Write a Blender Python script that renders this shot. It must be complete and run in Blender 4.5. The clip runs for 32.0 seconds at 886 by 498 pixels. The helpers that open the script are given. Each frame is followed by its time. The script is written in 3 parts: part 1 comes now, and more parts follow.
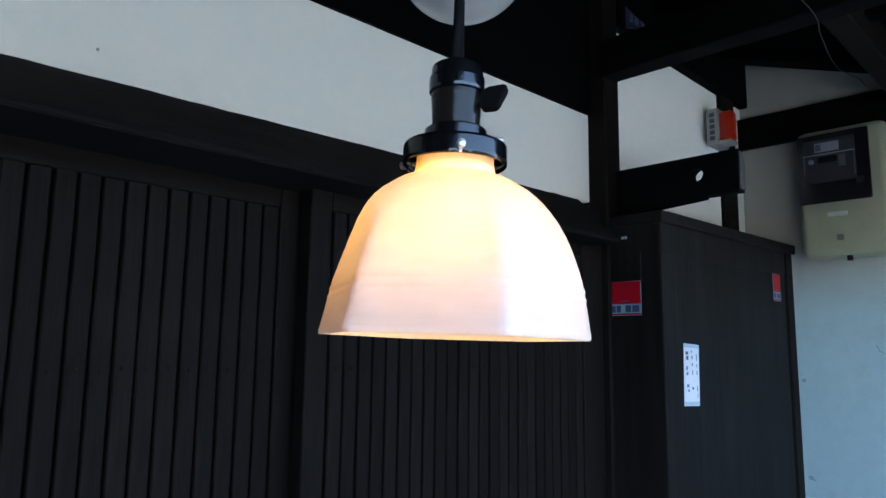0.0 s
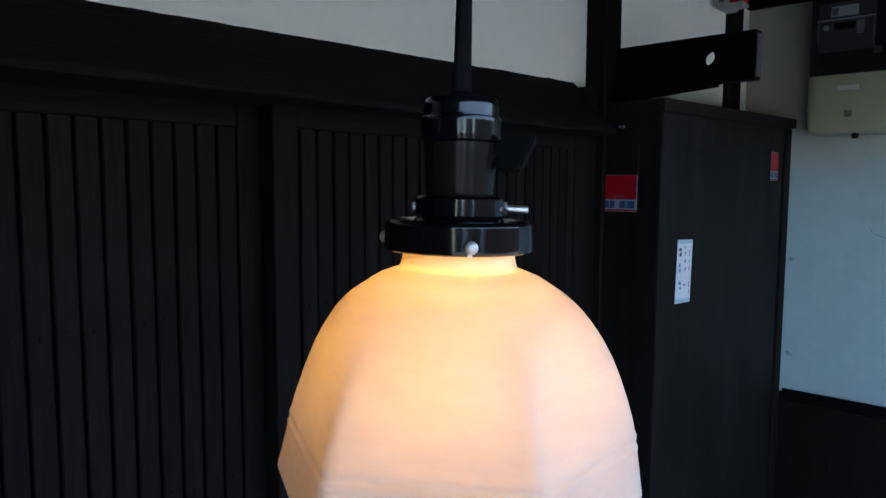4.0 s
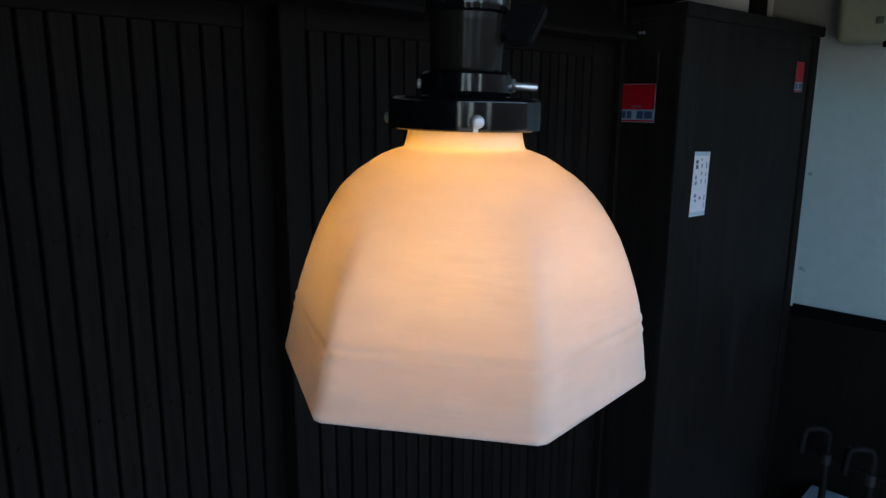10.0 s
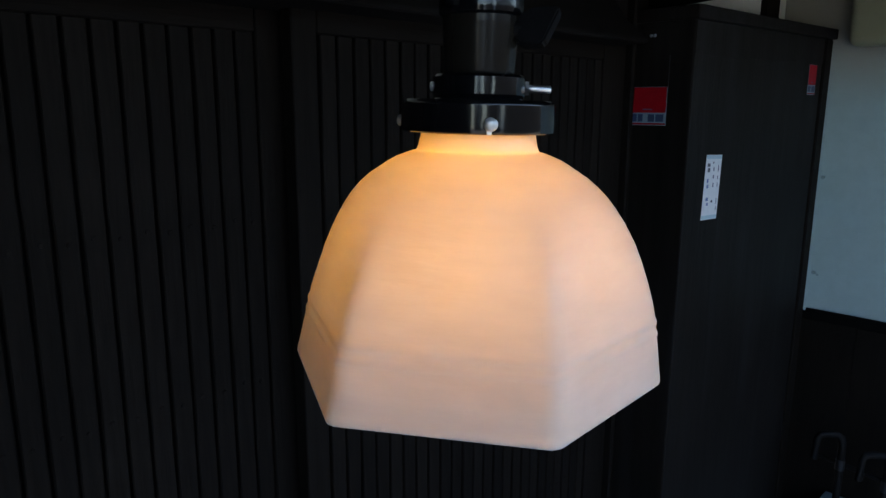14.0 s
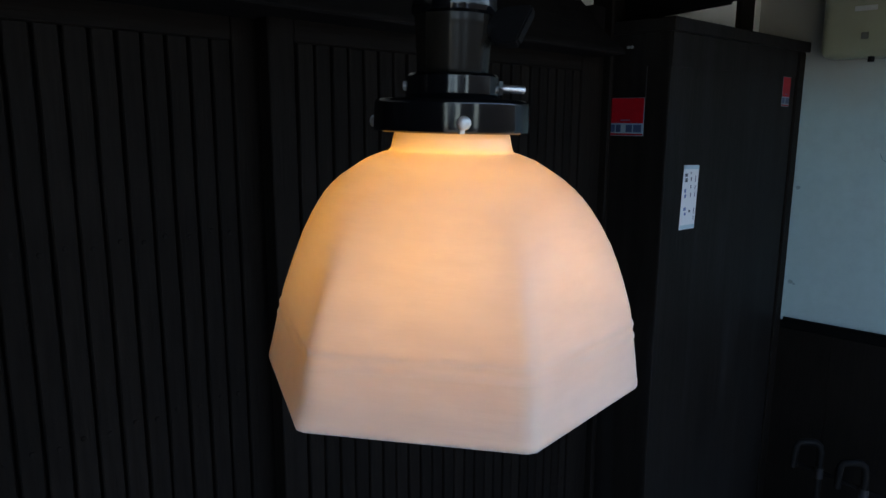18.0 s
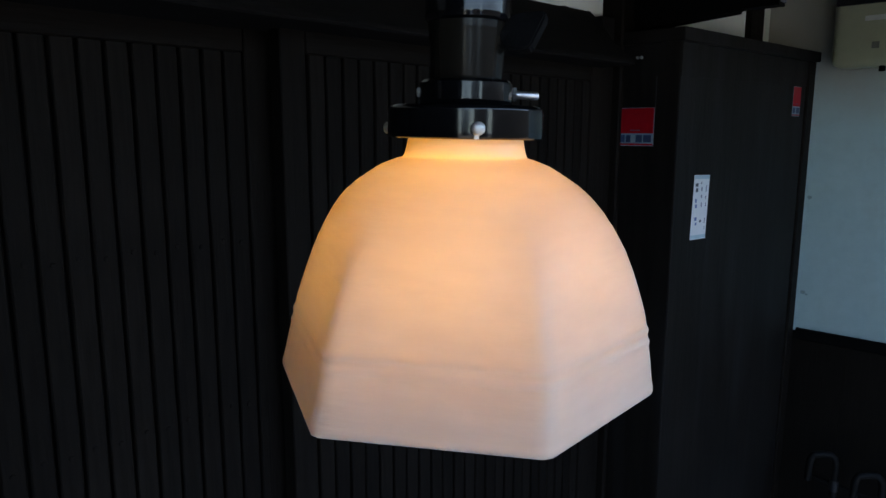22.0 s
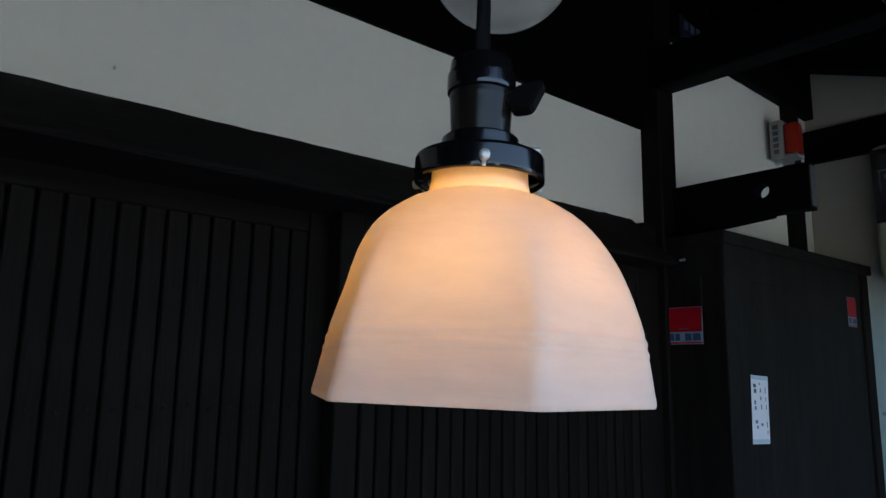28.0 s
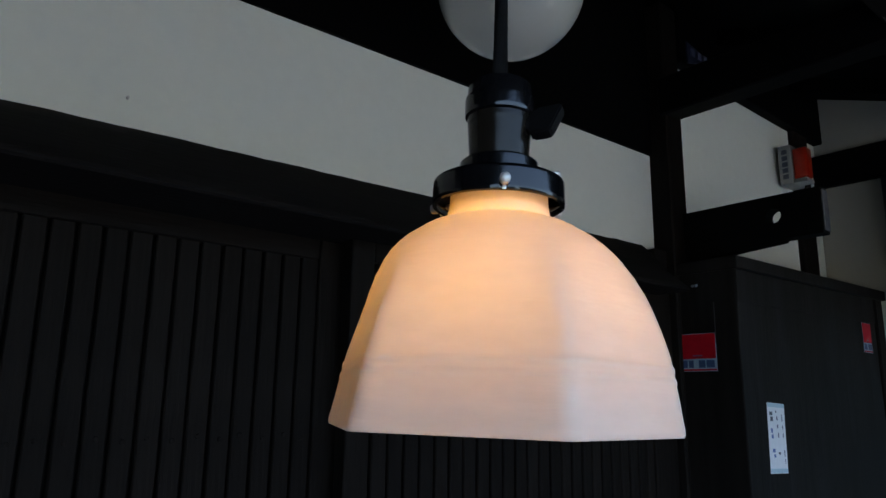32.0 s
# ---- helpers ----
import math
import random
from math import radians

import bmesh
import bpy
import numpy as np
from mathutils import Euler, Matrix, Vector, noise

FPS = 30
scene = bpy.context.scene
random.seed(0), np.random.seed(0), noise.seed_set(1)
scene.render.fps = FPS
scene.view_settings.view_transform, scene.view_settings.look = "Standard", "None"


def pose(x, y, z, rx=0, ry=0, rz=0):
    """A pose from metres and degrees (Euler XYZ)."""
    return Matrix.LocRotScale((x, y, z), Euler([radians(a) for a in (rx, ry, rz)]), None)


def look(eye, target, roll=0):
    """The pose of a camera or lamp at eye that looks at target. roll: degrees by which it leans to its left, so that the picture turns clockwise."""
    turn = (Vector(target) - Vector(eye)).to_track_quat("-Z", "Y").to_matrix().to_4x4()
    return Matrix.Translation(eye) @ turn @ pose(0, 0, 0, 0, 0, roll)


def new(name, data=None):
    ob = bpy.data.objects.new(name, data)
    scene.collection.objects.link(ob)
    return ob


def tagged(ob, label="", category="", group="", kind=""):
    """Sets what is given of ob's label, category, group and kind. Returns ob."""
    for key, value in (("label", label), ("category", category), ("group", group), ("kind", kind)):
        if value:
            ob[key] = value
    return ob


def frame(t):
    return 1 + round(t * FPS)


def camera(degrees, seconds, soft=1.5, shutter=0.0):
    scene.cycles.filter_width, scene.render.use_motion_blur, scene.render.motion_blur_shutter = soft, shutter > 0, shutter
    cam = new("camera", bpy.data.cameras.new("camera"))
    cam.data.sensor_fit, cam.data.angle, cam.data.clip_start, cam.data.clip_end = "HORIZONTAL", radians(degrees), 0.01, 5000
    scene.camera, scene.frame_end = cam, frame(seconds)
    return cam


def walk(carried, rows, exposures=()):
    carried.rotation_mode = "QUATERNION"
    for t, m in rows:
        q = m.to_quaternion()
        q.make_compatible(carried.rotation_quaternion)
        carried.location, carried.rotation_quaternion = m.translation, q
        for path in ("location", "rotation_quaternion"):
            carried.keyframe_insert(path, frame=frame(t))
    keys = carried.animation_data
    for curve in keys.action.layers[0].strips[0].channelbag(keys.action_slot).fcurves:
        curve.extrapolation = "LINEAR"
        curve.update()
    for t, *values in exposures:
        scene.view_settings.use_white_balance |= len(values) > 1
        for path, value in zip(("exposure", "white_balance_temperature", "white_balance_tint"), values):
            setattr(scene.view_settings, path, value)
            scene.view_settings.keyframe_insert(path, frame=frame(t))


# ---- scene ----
cam = camera(65.15, 32.0)
# seconds, place in metres, turn in degrees
PATH = [
    (0.0, 0.0121, 0.0120, 1.6592, 98.25, -0.72, -45.47),
    (0.5, 0.0176, 0.0362, 1.7156, 91.47, 0.05, -48.05),
    (1.0, 0.0572, 0.0575, 1.7679, 87.43, 0.12, -47.93),
    (1.5, 0.0769, 0.0714, 1.7941, 85.17, -0.44, -46.52),
    (2.0, 0.0816, 0.0985, 1.8045, 83.68, -0.13, -46.72),
    (2.5, 0.0946, 0.1041, 1.8108, 83.23, -0.21, -47.28),
    (3.0, 0.0977, 0.1061, 1.8144, 83.28, -0.42, -47.27),
    (3.5, 0.0912, 0.1142, 1.8142, 84.06, -0.20, -47.23),
    (4.0, 0.0942, 0.1094, 1.8136, 84.69, -0.24, -47.34),
    (4.5, 0.0931, 0.1059, 1.8135, 84.93, -0.39, -47.44),
    (6.5, 0.0935, 0.1106, 1.8110, 84.24, -0.29, -47.44),
    (7.0, 0.0992, 0.1062, 1.8075, 83.90, -0.44, -46.95),
    (7.5, 0.0946, 0.1052, 1.8001, 80.88, -0.25, -47.01),
    (8.0, 0.0991, 0.1073, 1.7972, 78.32, -0.37, -46.99),
    (8.5, 0.0993, 0.1068, 1.7972, 77.90, -0.37, -46.84),
    (9.0, 0.0962, 0.1087, 1.7955, 78.03, -0.10, -46.73),
    (9.5, 0.0996, 0.1097, 1.7954, 77.96, -0.27, -46.39),
    (10.0, 0.0996, 0.1089, 1.7948, 78.03, -0.32, -46.17),
    (10.5, 0.0961, 0.1117, 1.7943, 78.25, -0.09, -46.16),
    (11.0, 0.1007, 0.1130, 1.7948, 78.17, -0.19, -45.97),
    (11.5, 0.0976, 0.1103, 1.7944, 78.26, -0.17, -45.82),
    (12.0, 0.0959, 0.1137, 1.7943, 78.32, 0.04, -45.85),
    (12.5, 0.0999, 0.1133, 1.7951, 78.29, -0.22, -45.66),
    (13.0, 0.0980, 0.1115, 1.7938, 78.30, -0.13, -45.51),
    (13.5, 0.0974, 0.1136, 1.7936, 78.38, 0.01, -45.51),
    (14.0, 0.0994, 0.1108, 1.7944, 78.31, -0.22, -45.38),
    (14.5, 0.0960, 0.1111, 1.7932, 78.45, 0.01, -45.51),
    (15.0, 0.1000, 0.1126, 1.7920, 78.43, -0.13, -45.92),
    (15.5, 0.1017, 0.1083, 1.7909, 78.50, -0.39, -46.54),
    (17.5, 0.1006, 0.1124, 1.7882, 79.38, -0.01, -47.10),
    (18.0, 0.1050, 0.1115, 1.7886, 79.35, -0.28, -46.94),
    (18.5, 0.1031, 0.1107, 1.7882, 79.47, -0.23, -46.91),
    (19.0, 0.1009, 0.1119, 1.7881, 79.64, -0.04, -46.85),
    (19.5, 0.1053, 0.1099, 1.7890, 79.58, -0.42, -46.63),
    (20.0, 0.1018, 0.1109, 1.7881, 79.83, -0.12, -46.62),
    (20.5, 0.1002, 0.1128, 1.7881, 80.00, -0.04, -46.64),
    (21.0, 0.1043, 0.1069, 1.7891, 79.92, -0.46, -46.40),
    (21.5, 0.1012, 0.1113, 1.7878, 80.20, -0.12, -46.48),
    (22.0, 0.1030, 0.1126, 1.7860, 80.31, -0.05, -46.22),
    (22.5, 0.1106, 0.0970, 1.7837, 80.33, -0.67, -45.50),
    (23.0, 0.1053, 0.0924, 1.7617, 83.49, -0.03, -44.76),
    (23.5, 0.0976, 0.0698, 1.7227, 88.31, -0.30, -44.47),
    (24.0, 0.0936, 0.0520, 1.7009, 93.56, -0.56, -43.81),
    (24.5, 0.0885, 0.0621, 1.6888, 96.82, -0.71, -44.05),
    (25.0, 0.0891, 0.0592, 1.6855, 99.11, -0.80, -43.83),
    (25.5, 0.0809, 0.0582, 1.6831, 99.52, -0.70, -43.55),
    (27.5, 0.0850, 0.0758, 1.6813, 99.73, -0.66, -42.00),
    (28.0, 0.0880, 0.0658, 1.6827, 99.86, -0.98, -41.35),
    (28.5, 0.0821, 0.0676, 1.6827, 100.13, -0.79, -41.12),
    (29.0, 0.0876, 0.0777, 1.6814, 100.51, -0.67, -41.20),
    (29.5, 0.0883, 0.0665, 1.6832, 100.63, -0.93, -40.80),
    (30.0, 0.0811, 0.0698, 1.6834, 100.89, -0.68, -41.08),
    (30.5, 0.0882, 0.0770, 1.6828, 101.19, -0.76, -41.01),
    (31.0, 0.0857, 0.0660, 1.6839, 101.47, -0.92, -40.60),
    (31.5, 0.0800, 0.0712, 1.6831, 101.84, -0.73, -40.67),
    (32.0, 0.0873, 0.0748, 1.6824, 102.15, -0.73, -40.71),
]
EXPOSURES = [
    (0.0, 3.46, 6400, 12), (1.0, 3.30, 6450, 13), (2.0, 3.02, 6500, 13), (4.0, 2.75, 6550, 13), (7.0, 2.6, 6700, 12), (9.0, 2.32, 7000, 13),
    (20.0, 2.23, 7150, 13), (24.0, 2.3, 7050, 12), (32.0, 2.38, 7000, 12),
]
walk(cam, [(t, pose(x, y, z, a, b, c)) for t, x, y, z, a, b, c in PATH], EXPOSURES)

# ---- world and light ----
world = bpy.data.worlds.new("sky")
scene.world = world
world.use_nodes = True
wn = world.node_tree.nodes
sky = wn.new("ShaderNodeTexSky")
sky.sky_type = "NISHITA"
sky.sun_disc = False
sky.sun_elevation = radians(48)
sky.sun_rotation = radians(10)
sky.dust_density, sky.ozone_density = 0.3, 3.0
world.node_tree.links.new(sky.outputs[0], wn["Background"].inputs[0])
wn["Background"].inputs[1].default_value = 0.15

sun_data = bpy.data.lights.new("sun", "SUN")
sun_data.energy, sun_data.angle, sun_data.color = 2.3, radians(0.5), (1.0, 0.94, 0.84)
sun = new("sun", sun_data)
sun.matrix_world = look((0.7, 4.0, 4.5), (0.0, 0.0, 0.0))

BULB = (0.3430, 0.3293, 1.7560)
bulb_data = bpy.data.lights.new("bulb_light", "POINT")
bulb_data.energy, bulb_data.color, bulb_data.shadow_soft_size = 0.068, (1.0, 0.56, 0.085), 0.022
bulb_light = new("bulb_light", bulb_data)
bulb_light.location = BULB


# ---- materials ----
def mat(name, color, rough=0.5, metal=0.0, var=0.15, scale=20.0, stretch=(1, 1, 1), bump=0.0, bump_scale=200.0, spec=0.5, coat=0.0, stain=0.0, stain_color=None):
    m = bpy.data.materials.new(name)
    m.use_nodes = True
    nt = m.node_tree
    b = nt.nodes["Principled BSDF"]
    tc = nt.nodes.new("ShaderNodeTexCoord")
    mp = nt.nodes.new("ShaderNodeMapping")
    mp.inputs["Scale"].default_value = stretch
    nt.links.new(tc.outputs["Object"], mp.inputs[0])
    fine = nt.nodes.new("ShaderNodeTexNoise")
    fine.inputs["Scale"].default_value, fine.inputs["Detail"].default_value = scale, 6.0
    nt.links.new(mp.outputs[0], fine.inputs["Vector"])
    broad = nt.nodes.new("ShaderNodeTexNoise")
    broad.inputs["Scale"].default_value, broad.inputs["Detail"].default_value = 3.1, 3.0
    nt.links.new(tc.outputs["Object"], broad.inputs["Vector"])
    add = nt.nodes.new("ShaderNodeMath")
    add.operation = "MULTIPLY_ADD"
    nt.links.new(fine.outputs[0], add.inputs[0])
    add.inputs[1].default_value = 0.6
    half = nt.nodes.new("ShaderNodeMath")
    half.operation = "MULTIPLY"
    nt.links.new(broad.outputs[0], half.inputs[0])
    half.inputs[1].default_value = 0.4
    nt.links.new(half.outputs[0], add.inputs[2])
    ramp = nt.nodes.new("ShaderNodeValToRGB")
    ramp.color_ramp.elements[0].position, ramp.color_ramp.elements[1].position = 0.3, 0.7
    ramp.color_ramp.elements[0].color = (*[c * (1 - var) for c in color], 1)
    ramp.color_ramp.elements[1].color = (*[min(1.0, c * (1 + var)) for c in color], 1)
    nt.links.new(add.outputs[0], ramp.inputs[0])
    out = ramp.outputs[0]
    if stain:
        sp = nt.nodes.new("ShaderNodeTexNoise")
        sp.inputs["Scale"].default_value, sp.inputs["Detail"].default_value, sp.inputs["Roughness"].default_value = 7.0, 8.0, 0.7
        nt.links.new(tc.outputs["Object"], sp.inputs["Vector"])
        sr = nt.nodes.new("ShaderNodeValToRGB")
        sr.color_ramp.elements[0].position, sr.color_ramp.elements[1].position = 0.58, 0.75
        sr.color_ramp.elements[0].color, sr.color_ramp.elements[1].color = (0, 0, 0, 1), (stain, stain, stain, 1)
        nt.links.new(sp.outputs[0], sr.inputs[0])
        mix = nt.nodes.new("ShaderNodeMix")
        mix.data_type = "RGBA"
        nt.links.new(sr.outputs[0], mix.inputs["Factor"])
        nt.links.new(out, mix.inputs["A"])
        mix.inputs["B"].default_value = (*(stain_color or [c * 0.5 for c in color]), 1)
        out = mix.outputs["Result"]
    nt.links.new(out, b.inputs["Base Color"])
    rr = nt.nodes.new("ShaderNodeMapRange")
    rr.inputs["To Min"].default_value, rr.inputs["To Max"].default_value = max(0.02, rough * 0.8), min(1.0, rough * 1.2)
    nt.links.new(broad.outputs[0], rr.inputs[0])
    nt.links.new(rr.outputs[0], b.inputs["Roughness"])
    b.inputs["Metallic"].default_value = metal
    b.inputs["Specular IOR Level"].default_value = spec
    b.inputs["Coat Weight"].default_value = coat
    if bump:
        bn = nt.nodes.new("ShaderNodeTexNoise")
        bn.inputs["Scale"].default_value, bn.inputs["Detail"].default_value = bump_scale, 4.0
        nt.links.new(mp.outputs[0], bn.inputs["Vector"])
        bp = nt.nodes.new("ShaderNodeBump")
        bp.inputs["Strength"].default_value, bp.inputs["Distance"].default_value = bump, 0.002
        nt.links.new(bn.outputs[0], bp.inputs["Height"])
        nt.links.new(bp.outputs[0], b.inputs["Normal"])
    return m


UP = (1, 1, 0.06)
ALONG = (0.06, 1, 1)
OUT = (1, 0.06, 1)
M_WOOD = mat("black_wood_upright", (0.0082, 0.0066, 0.0054), 0.65, spec=0.062, var=0.45, scale=160, stretch=UP, bump=0.5, bump_scale=260)
M_WOOD_X = mat("black_wood_along", (0.0082, 0.0066, 0.0054), 0.65, spec=0.062, var=0.4, scale=160, stretch=ALONG, bump=0.5, bump_scale=260)
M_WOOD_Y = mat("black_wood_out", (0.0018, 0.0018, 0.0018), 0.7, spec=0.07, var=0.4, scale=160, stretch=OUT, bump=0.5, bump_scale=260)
M_BEAM = mat("black_beam", (0.0088, 0.0076, 0.0070), 0.8, spec=0.075, var=0.45, scale=120, stretch=ALONG, bump=0.6, bump_scale=180)
M_ENDGRAIN = mat("weathered_end_grain", (0.085, 0.085, 0.090), 0.8, spec=0.2, var=0.3, scale=90, bump=0.5, bump_scale=300)
M_PANEL = mat("black_board", (0.0088, 0.0074, 0.0064), 0.6, spec=0.095, var=0.55, scale=55, stretch=UP, bump=0.3, bump_scale=240)
# base far darker than that of the door and post woods
M_DARK = mat("deep_black_wood", (0.0013, 0.0013, 0.0013), 0.8, spec=0.07, var=0.4, scale=120, stretch=OUT, bump=0.5)
M_PLASTER = mat("white_plaster", (0.825, 0.855, 0.765), 0.9, var=0.02, scale=60, bump=0.08, bump_scale=420, spec=0.16, stain=0.06, stain_color=(0.45, 0.42, 0.36))
# blue of the skylight is put into this wall's base colour
M_WALL = mat("whitewash_sky_tint", (0.355, 0.475, 0.475), 0.75, var=0.06, scale=30, bump=0.2, bump_scale=300, spec=0.3, stain=0.3, stain_color=(0.30, 0.31, 0.32))
M_BAKELITE = mat("black_bakelite", (0.004, 0.004, 0.0045), 0.12, var=0.2, scale=40, bump=0.03, bump_scale=150, spec=0.4)
M_RUBBER = mat("black_rubber", (0.003, 0.003, 0.0033), 0.7, spec=0.1, var=0.2, scale=200, bump=0.2, bump_scale=800)
M_STEEL = mat("zinc_steel", (0.72, 0.71, 0.68), 0.42, 1.0, var=0.15, scale=300)
M_SCREW = mat("bright_zinc", (0.62, 0.61, 0.58), 0.35, 0.55, var=0.15, scale=300)
M_GLOBE = mat("opal_glass_unlit", (0.48, 0.485, 0.435), 0.12, var=0.03, scale=8, coat=0.3)
M_BEIGE = mat("olive_beige_plastic", (0.275, 0.285, 0.185), 0.45, var=0.08, scale=15, bump=0.15, bump_scale=300, stain=0.25, stain_color=(0.22, 0.21, 0.14))
M_BLACKP = mat("dark_clear_cover", (0.008, 0.008, 0.009), 0.15, var=0.2, scale=20)
M_GREYP = mat("grey_meter_plastic", (0.016, 0.017, 0.020), 0.4, var=0.15, scale=40)
# pale print darkened in place of a smoky cover; also serves dull screw heads
M_PRINT = mat("dimmed_pale_grey", (0.22, 0.235, 0.25), 0.5, var=0.1, scale=60)
# white plastic with the shade under the eaves put into its grey
M_SIREN = mat("shaded_white_plastic", (0.27, 0.27, 0.25), 0.45, var=0.08, scale=40, stain=0.3)
M_PAPER = mat("white_paper_label", (0.66, 0.68, 0.70), 0.6, var=0.05, scale=80)
M_RED = mat("red_sticker_film", (0.32, 0.004, 0.012), 0.5, var=0.1, scale=50, spec=0.2)
M_CYAN = mat("pale_blue_film", (0.20, 0.29, 0.34), 0.45, var=0.08, scale=50)
M_NAVY = mat("navy_print", (0.02, 0.05, 0.12), 0.5, var=0.1, scale=60)
M_DEEPNAVY = mat("dark_navy_enamel", (0.006, 0.010, 0.030), 0.5, var=0.2, scale=60)
M_FADED = mat("faded_marks", (0.09, 0.10, 0.16), 0.6, var=0.2, scale=60)
M_INK = mat("grey_ink", (0.06, 0.07, 0.09), 0.6, var=0.2, scale=60)
M_BLUEINK = mat("blue_ink", (0.09, 0.15, 0.33), 0.6, var=0.1, scale=60)
M_PLATE = mat("dull_white_plate", (0.44, 0.45, 0.42), 0.5, var=0.08, scale=60)
M_DIMGREY = mat("dim_grey_plastic", (0.085, 0.09, 0.095), 0.5, var=0.1, scale=60)
M_EMBLEM = mat("olive_grey_emblem", (0.10, 0.105, 0.085), 0.5, var=0.1, scale=80)
M_SCUFF = mat("faint_grey_scuff", (0.20, 0.27, 0.29), 0.8, var=0.2, scale=60, spec=0.1)
M_STRIP = mat("pale_blue_strip", (0.36, 0.50, 0.56), 0.6, var=0.05, scale=80)
# brown of the reflected ground is put into the socket body's colour
M_TINTBAKE = mat("bakelite_reflection_tint", (0.010, 0.0085, 0.0065), 0.22, var=0.2, scale=40, bump=0.03, bump_scale=150, spec=0.2)
M_ORANGE = mat("orange_lens", (0.30, 0.016, 0.005), 0.3, var=0.1, scale=30, spec=0.3)
M_CONCRETE = mat("concrete", (0.35, 0.34, 0.315), 0.9, var=0.15, scale=25, bump=0.4, bump_scale=150)
# for the added street walls, dark so that reflections stay black
M_STREETDARK = mat("unseen_street_dark", (0.014, 0.013, 0.012), 0.85, var=0.15, scale=6, bump=0.3)
# blue chosen for what the lamp holder reflects
M_FAR = mat("reflection_blue_grey", (0.12, 0.18, 0.27), 0.85, var=0.12, scale=4, bump=0.2)
M_PIPE = mat("dark_pipe", (0.0065, 0.0062, 0.006), 0.6, 0.0, var=0.2, scale=60, spec=0.12)
M_BLUE = mat("blue_plastic", (0.30, 0.42, 0.46), 0.45, var=0.1, scale=20)
M_CABLE = mat("grey_cable", (0.032, 0.029, 0.025), 0.6, var=0.2, scale=60)

# painted sheen: lighter upright streaks put into the colour of the black boards
nt = M_PANEL.node_tree
tcp = nt.nodes.new("ShaderNodeTexCoord")
mps = nt.nodes.new("ShaderNodeMapping")
mps.inputs["Scale"].default_value = (1, 1, 0.11)
nt.links.new(tcp.outputs["Object"], mps.inputs[0])
stk = nt.nodes.new("ShaderNodeTexNoise")
stk.inputs["Scale"].default_value, stk.inputs["Detail"].default_value = 16.0, 3.0
nt.links.new(mps.outputs[0], stk.inputs["Vector"])
sheen = nt.nodes.new("ShaderNodeMapRange")
sheen.inputs["From Min"].default_value, sheen.inputs["From Max"].default_value = 0.50, 0.72
sheen.inputs["To Max"].default_value = 0.6
nt.links.new(stk.outputs[0], sheen.inputs[0])
sheened = nt.nodes.new("ShaderNodeMix")
sheened.data_type = "RGBA"
sheened.inputs["B"].default_value = (0.0175, 0.0175, 0.0180, 1)
base = nt.nodes["Principled BSDF"].inputs["Base Color"]
nt.links.new(base.links[0].from_socket, sheened.inputs["A"])
nt.links.new(sheen.outputs[0], sheened.inputs["Factor"])
nt.links.new(sheened.outputs["Result"], base)

# east wall: painted skylight blue below, greyer eaves shade above, with a soft uneven edge
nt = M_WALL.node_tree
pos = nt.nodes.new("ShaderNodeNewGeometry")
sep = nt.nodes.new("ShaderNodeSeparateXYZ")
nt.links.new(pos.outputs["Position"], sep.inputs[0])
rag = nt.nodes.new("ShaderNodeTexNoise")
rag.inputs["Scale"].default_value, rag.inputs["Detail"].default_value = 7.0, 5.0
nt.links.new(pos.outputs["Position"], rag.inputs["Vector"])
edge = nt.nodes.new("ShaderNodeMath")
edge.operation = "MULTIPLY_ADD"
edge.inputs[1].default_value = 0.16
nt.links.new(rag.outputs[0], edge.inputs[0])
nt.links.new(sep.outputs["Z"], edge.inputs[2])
# height factor from the painted blue to the painted shade
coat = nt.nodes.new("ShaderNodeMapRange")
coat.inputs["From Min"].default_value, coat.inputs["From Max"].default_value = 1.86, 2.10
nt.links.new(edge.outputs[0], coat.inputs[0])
eaves_tone = nt.nodes.new("ShaderNodeMix")
eaves_tone.data_type = "RGBA"
eaves_tone.inputs["B"].default_value = (0.325, 0.316, 0.266, 1)
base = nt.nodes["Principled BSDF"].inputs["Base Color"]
nt.links.new(base.links[0].from_socket, eaves_tone.inputs["A"])
nt.links.new(coat.outputs[0], eaves_tone.inputs["Factor"])
nt.links.new(eaves_tone.outputs["Result"], base)

M_SLAT = mat("black_door_board", (0.0082, 0.0066, 0.0054), 0.65, spec=0.062, var=0.5, scale=160, stretch=UP, bump=0.5, bump_scale=260)
nt = M_SLAT.node_tree
info = nt.nodes.new("ShaderNodeObjectInfo")
vary = nt.nodes.new("ShaderNodeMapRange")
vary.inputs["To Min"].default_value, vary.inputs["To Max"].default_value = 0.75, 1.25
nt.links.new(info.outputs["Random"], vary.inputs[0])
tint = nt.nodes.new("ShaderNodeMix")
tint.data_type, tint.blend_type = "RGBA", "MULTIPLY"
tint.inputs["Factor"].default_value = 1.0
base = nt.nodes["Principled BSDF"].inputs["Base Color"]
nt.links.new(base.links[0].from_socket, tint.inputs["A"])
nt.links.new(vary.outputs[0], tint.inputs["B"])
nt.links.new(tint.outputs["Result"], base)

# milk glass: light passes through the solid wall of the shade
M_OPAL = bpy.data.materials.new("lit_milk_glass")
M_OPAL.use_nodes = True
nt = M_OPAL.node_tree
pb = nt.nodes["Principled BSDF"]
pb.inputs["Base Color"].default_value = (0.66, 0.59, 0.46, 1)
pb.inputs["Subsurface Weight"].default_value = 1.0
pb.inputs["Subsurface Radius"].default_value = (1.0, 0.9, 0.8)
pb.inputs["Subsurface Scale"].default_value = 0.012
pb.inputs["Roughness"].default_value = 0.35
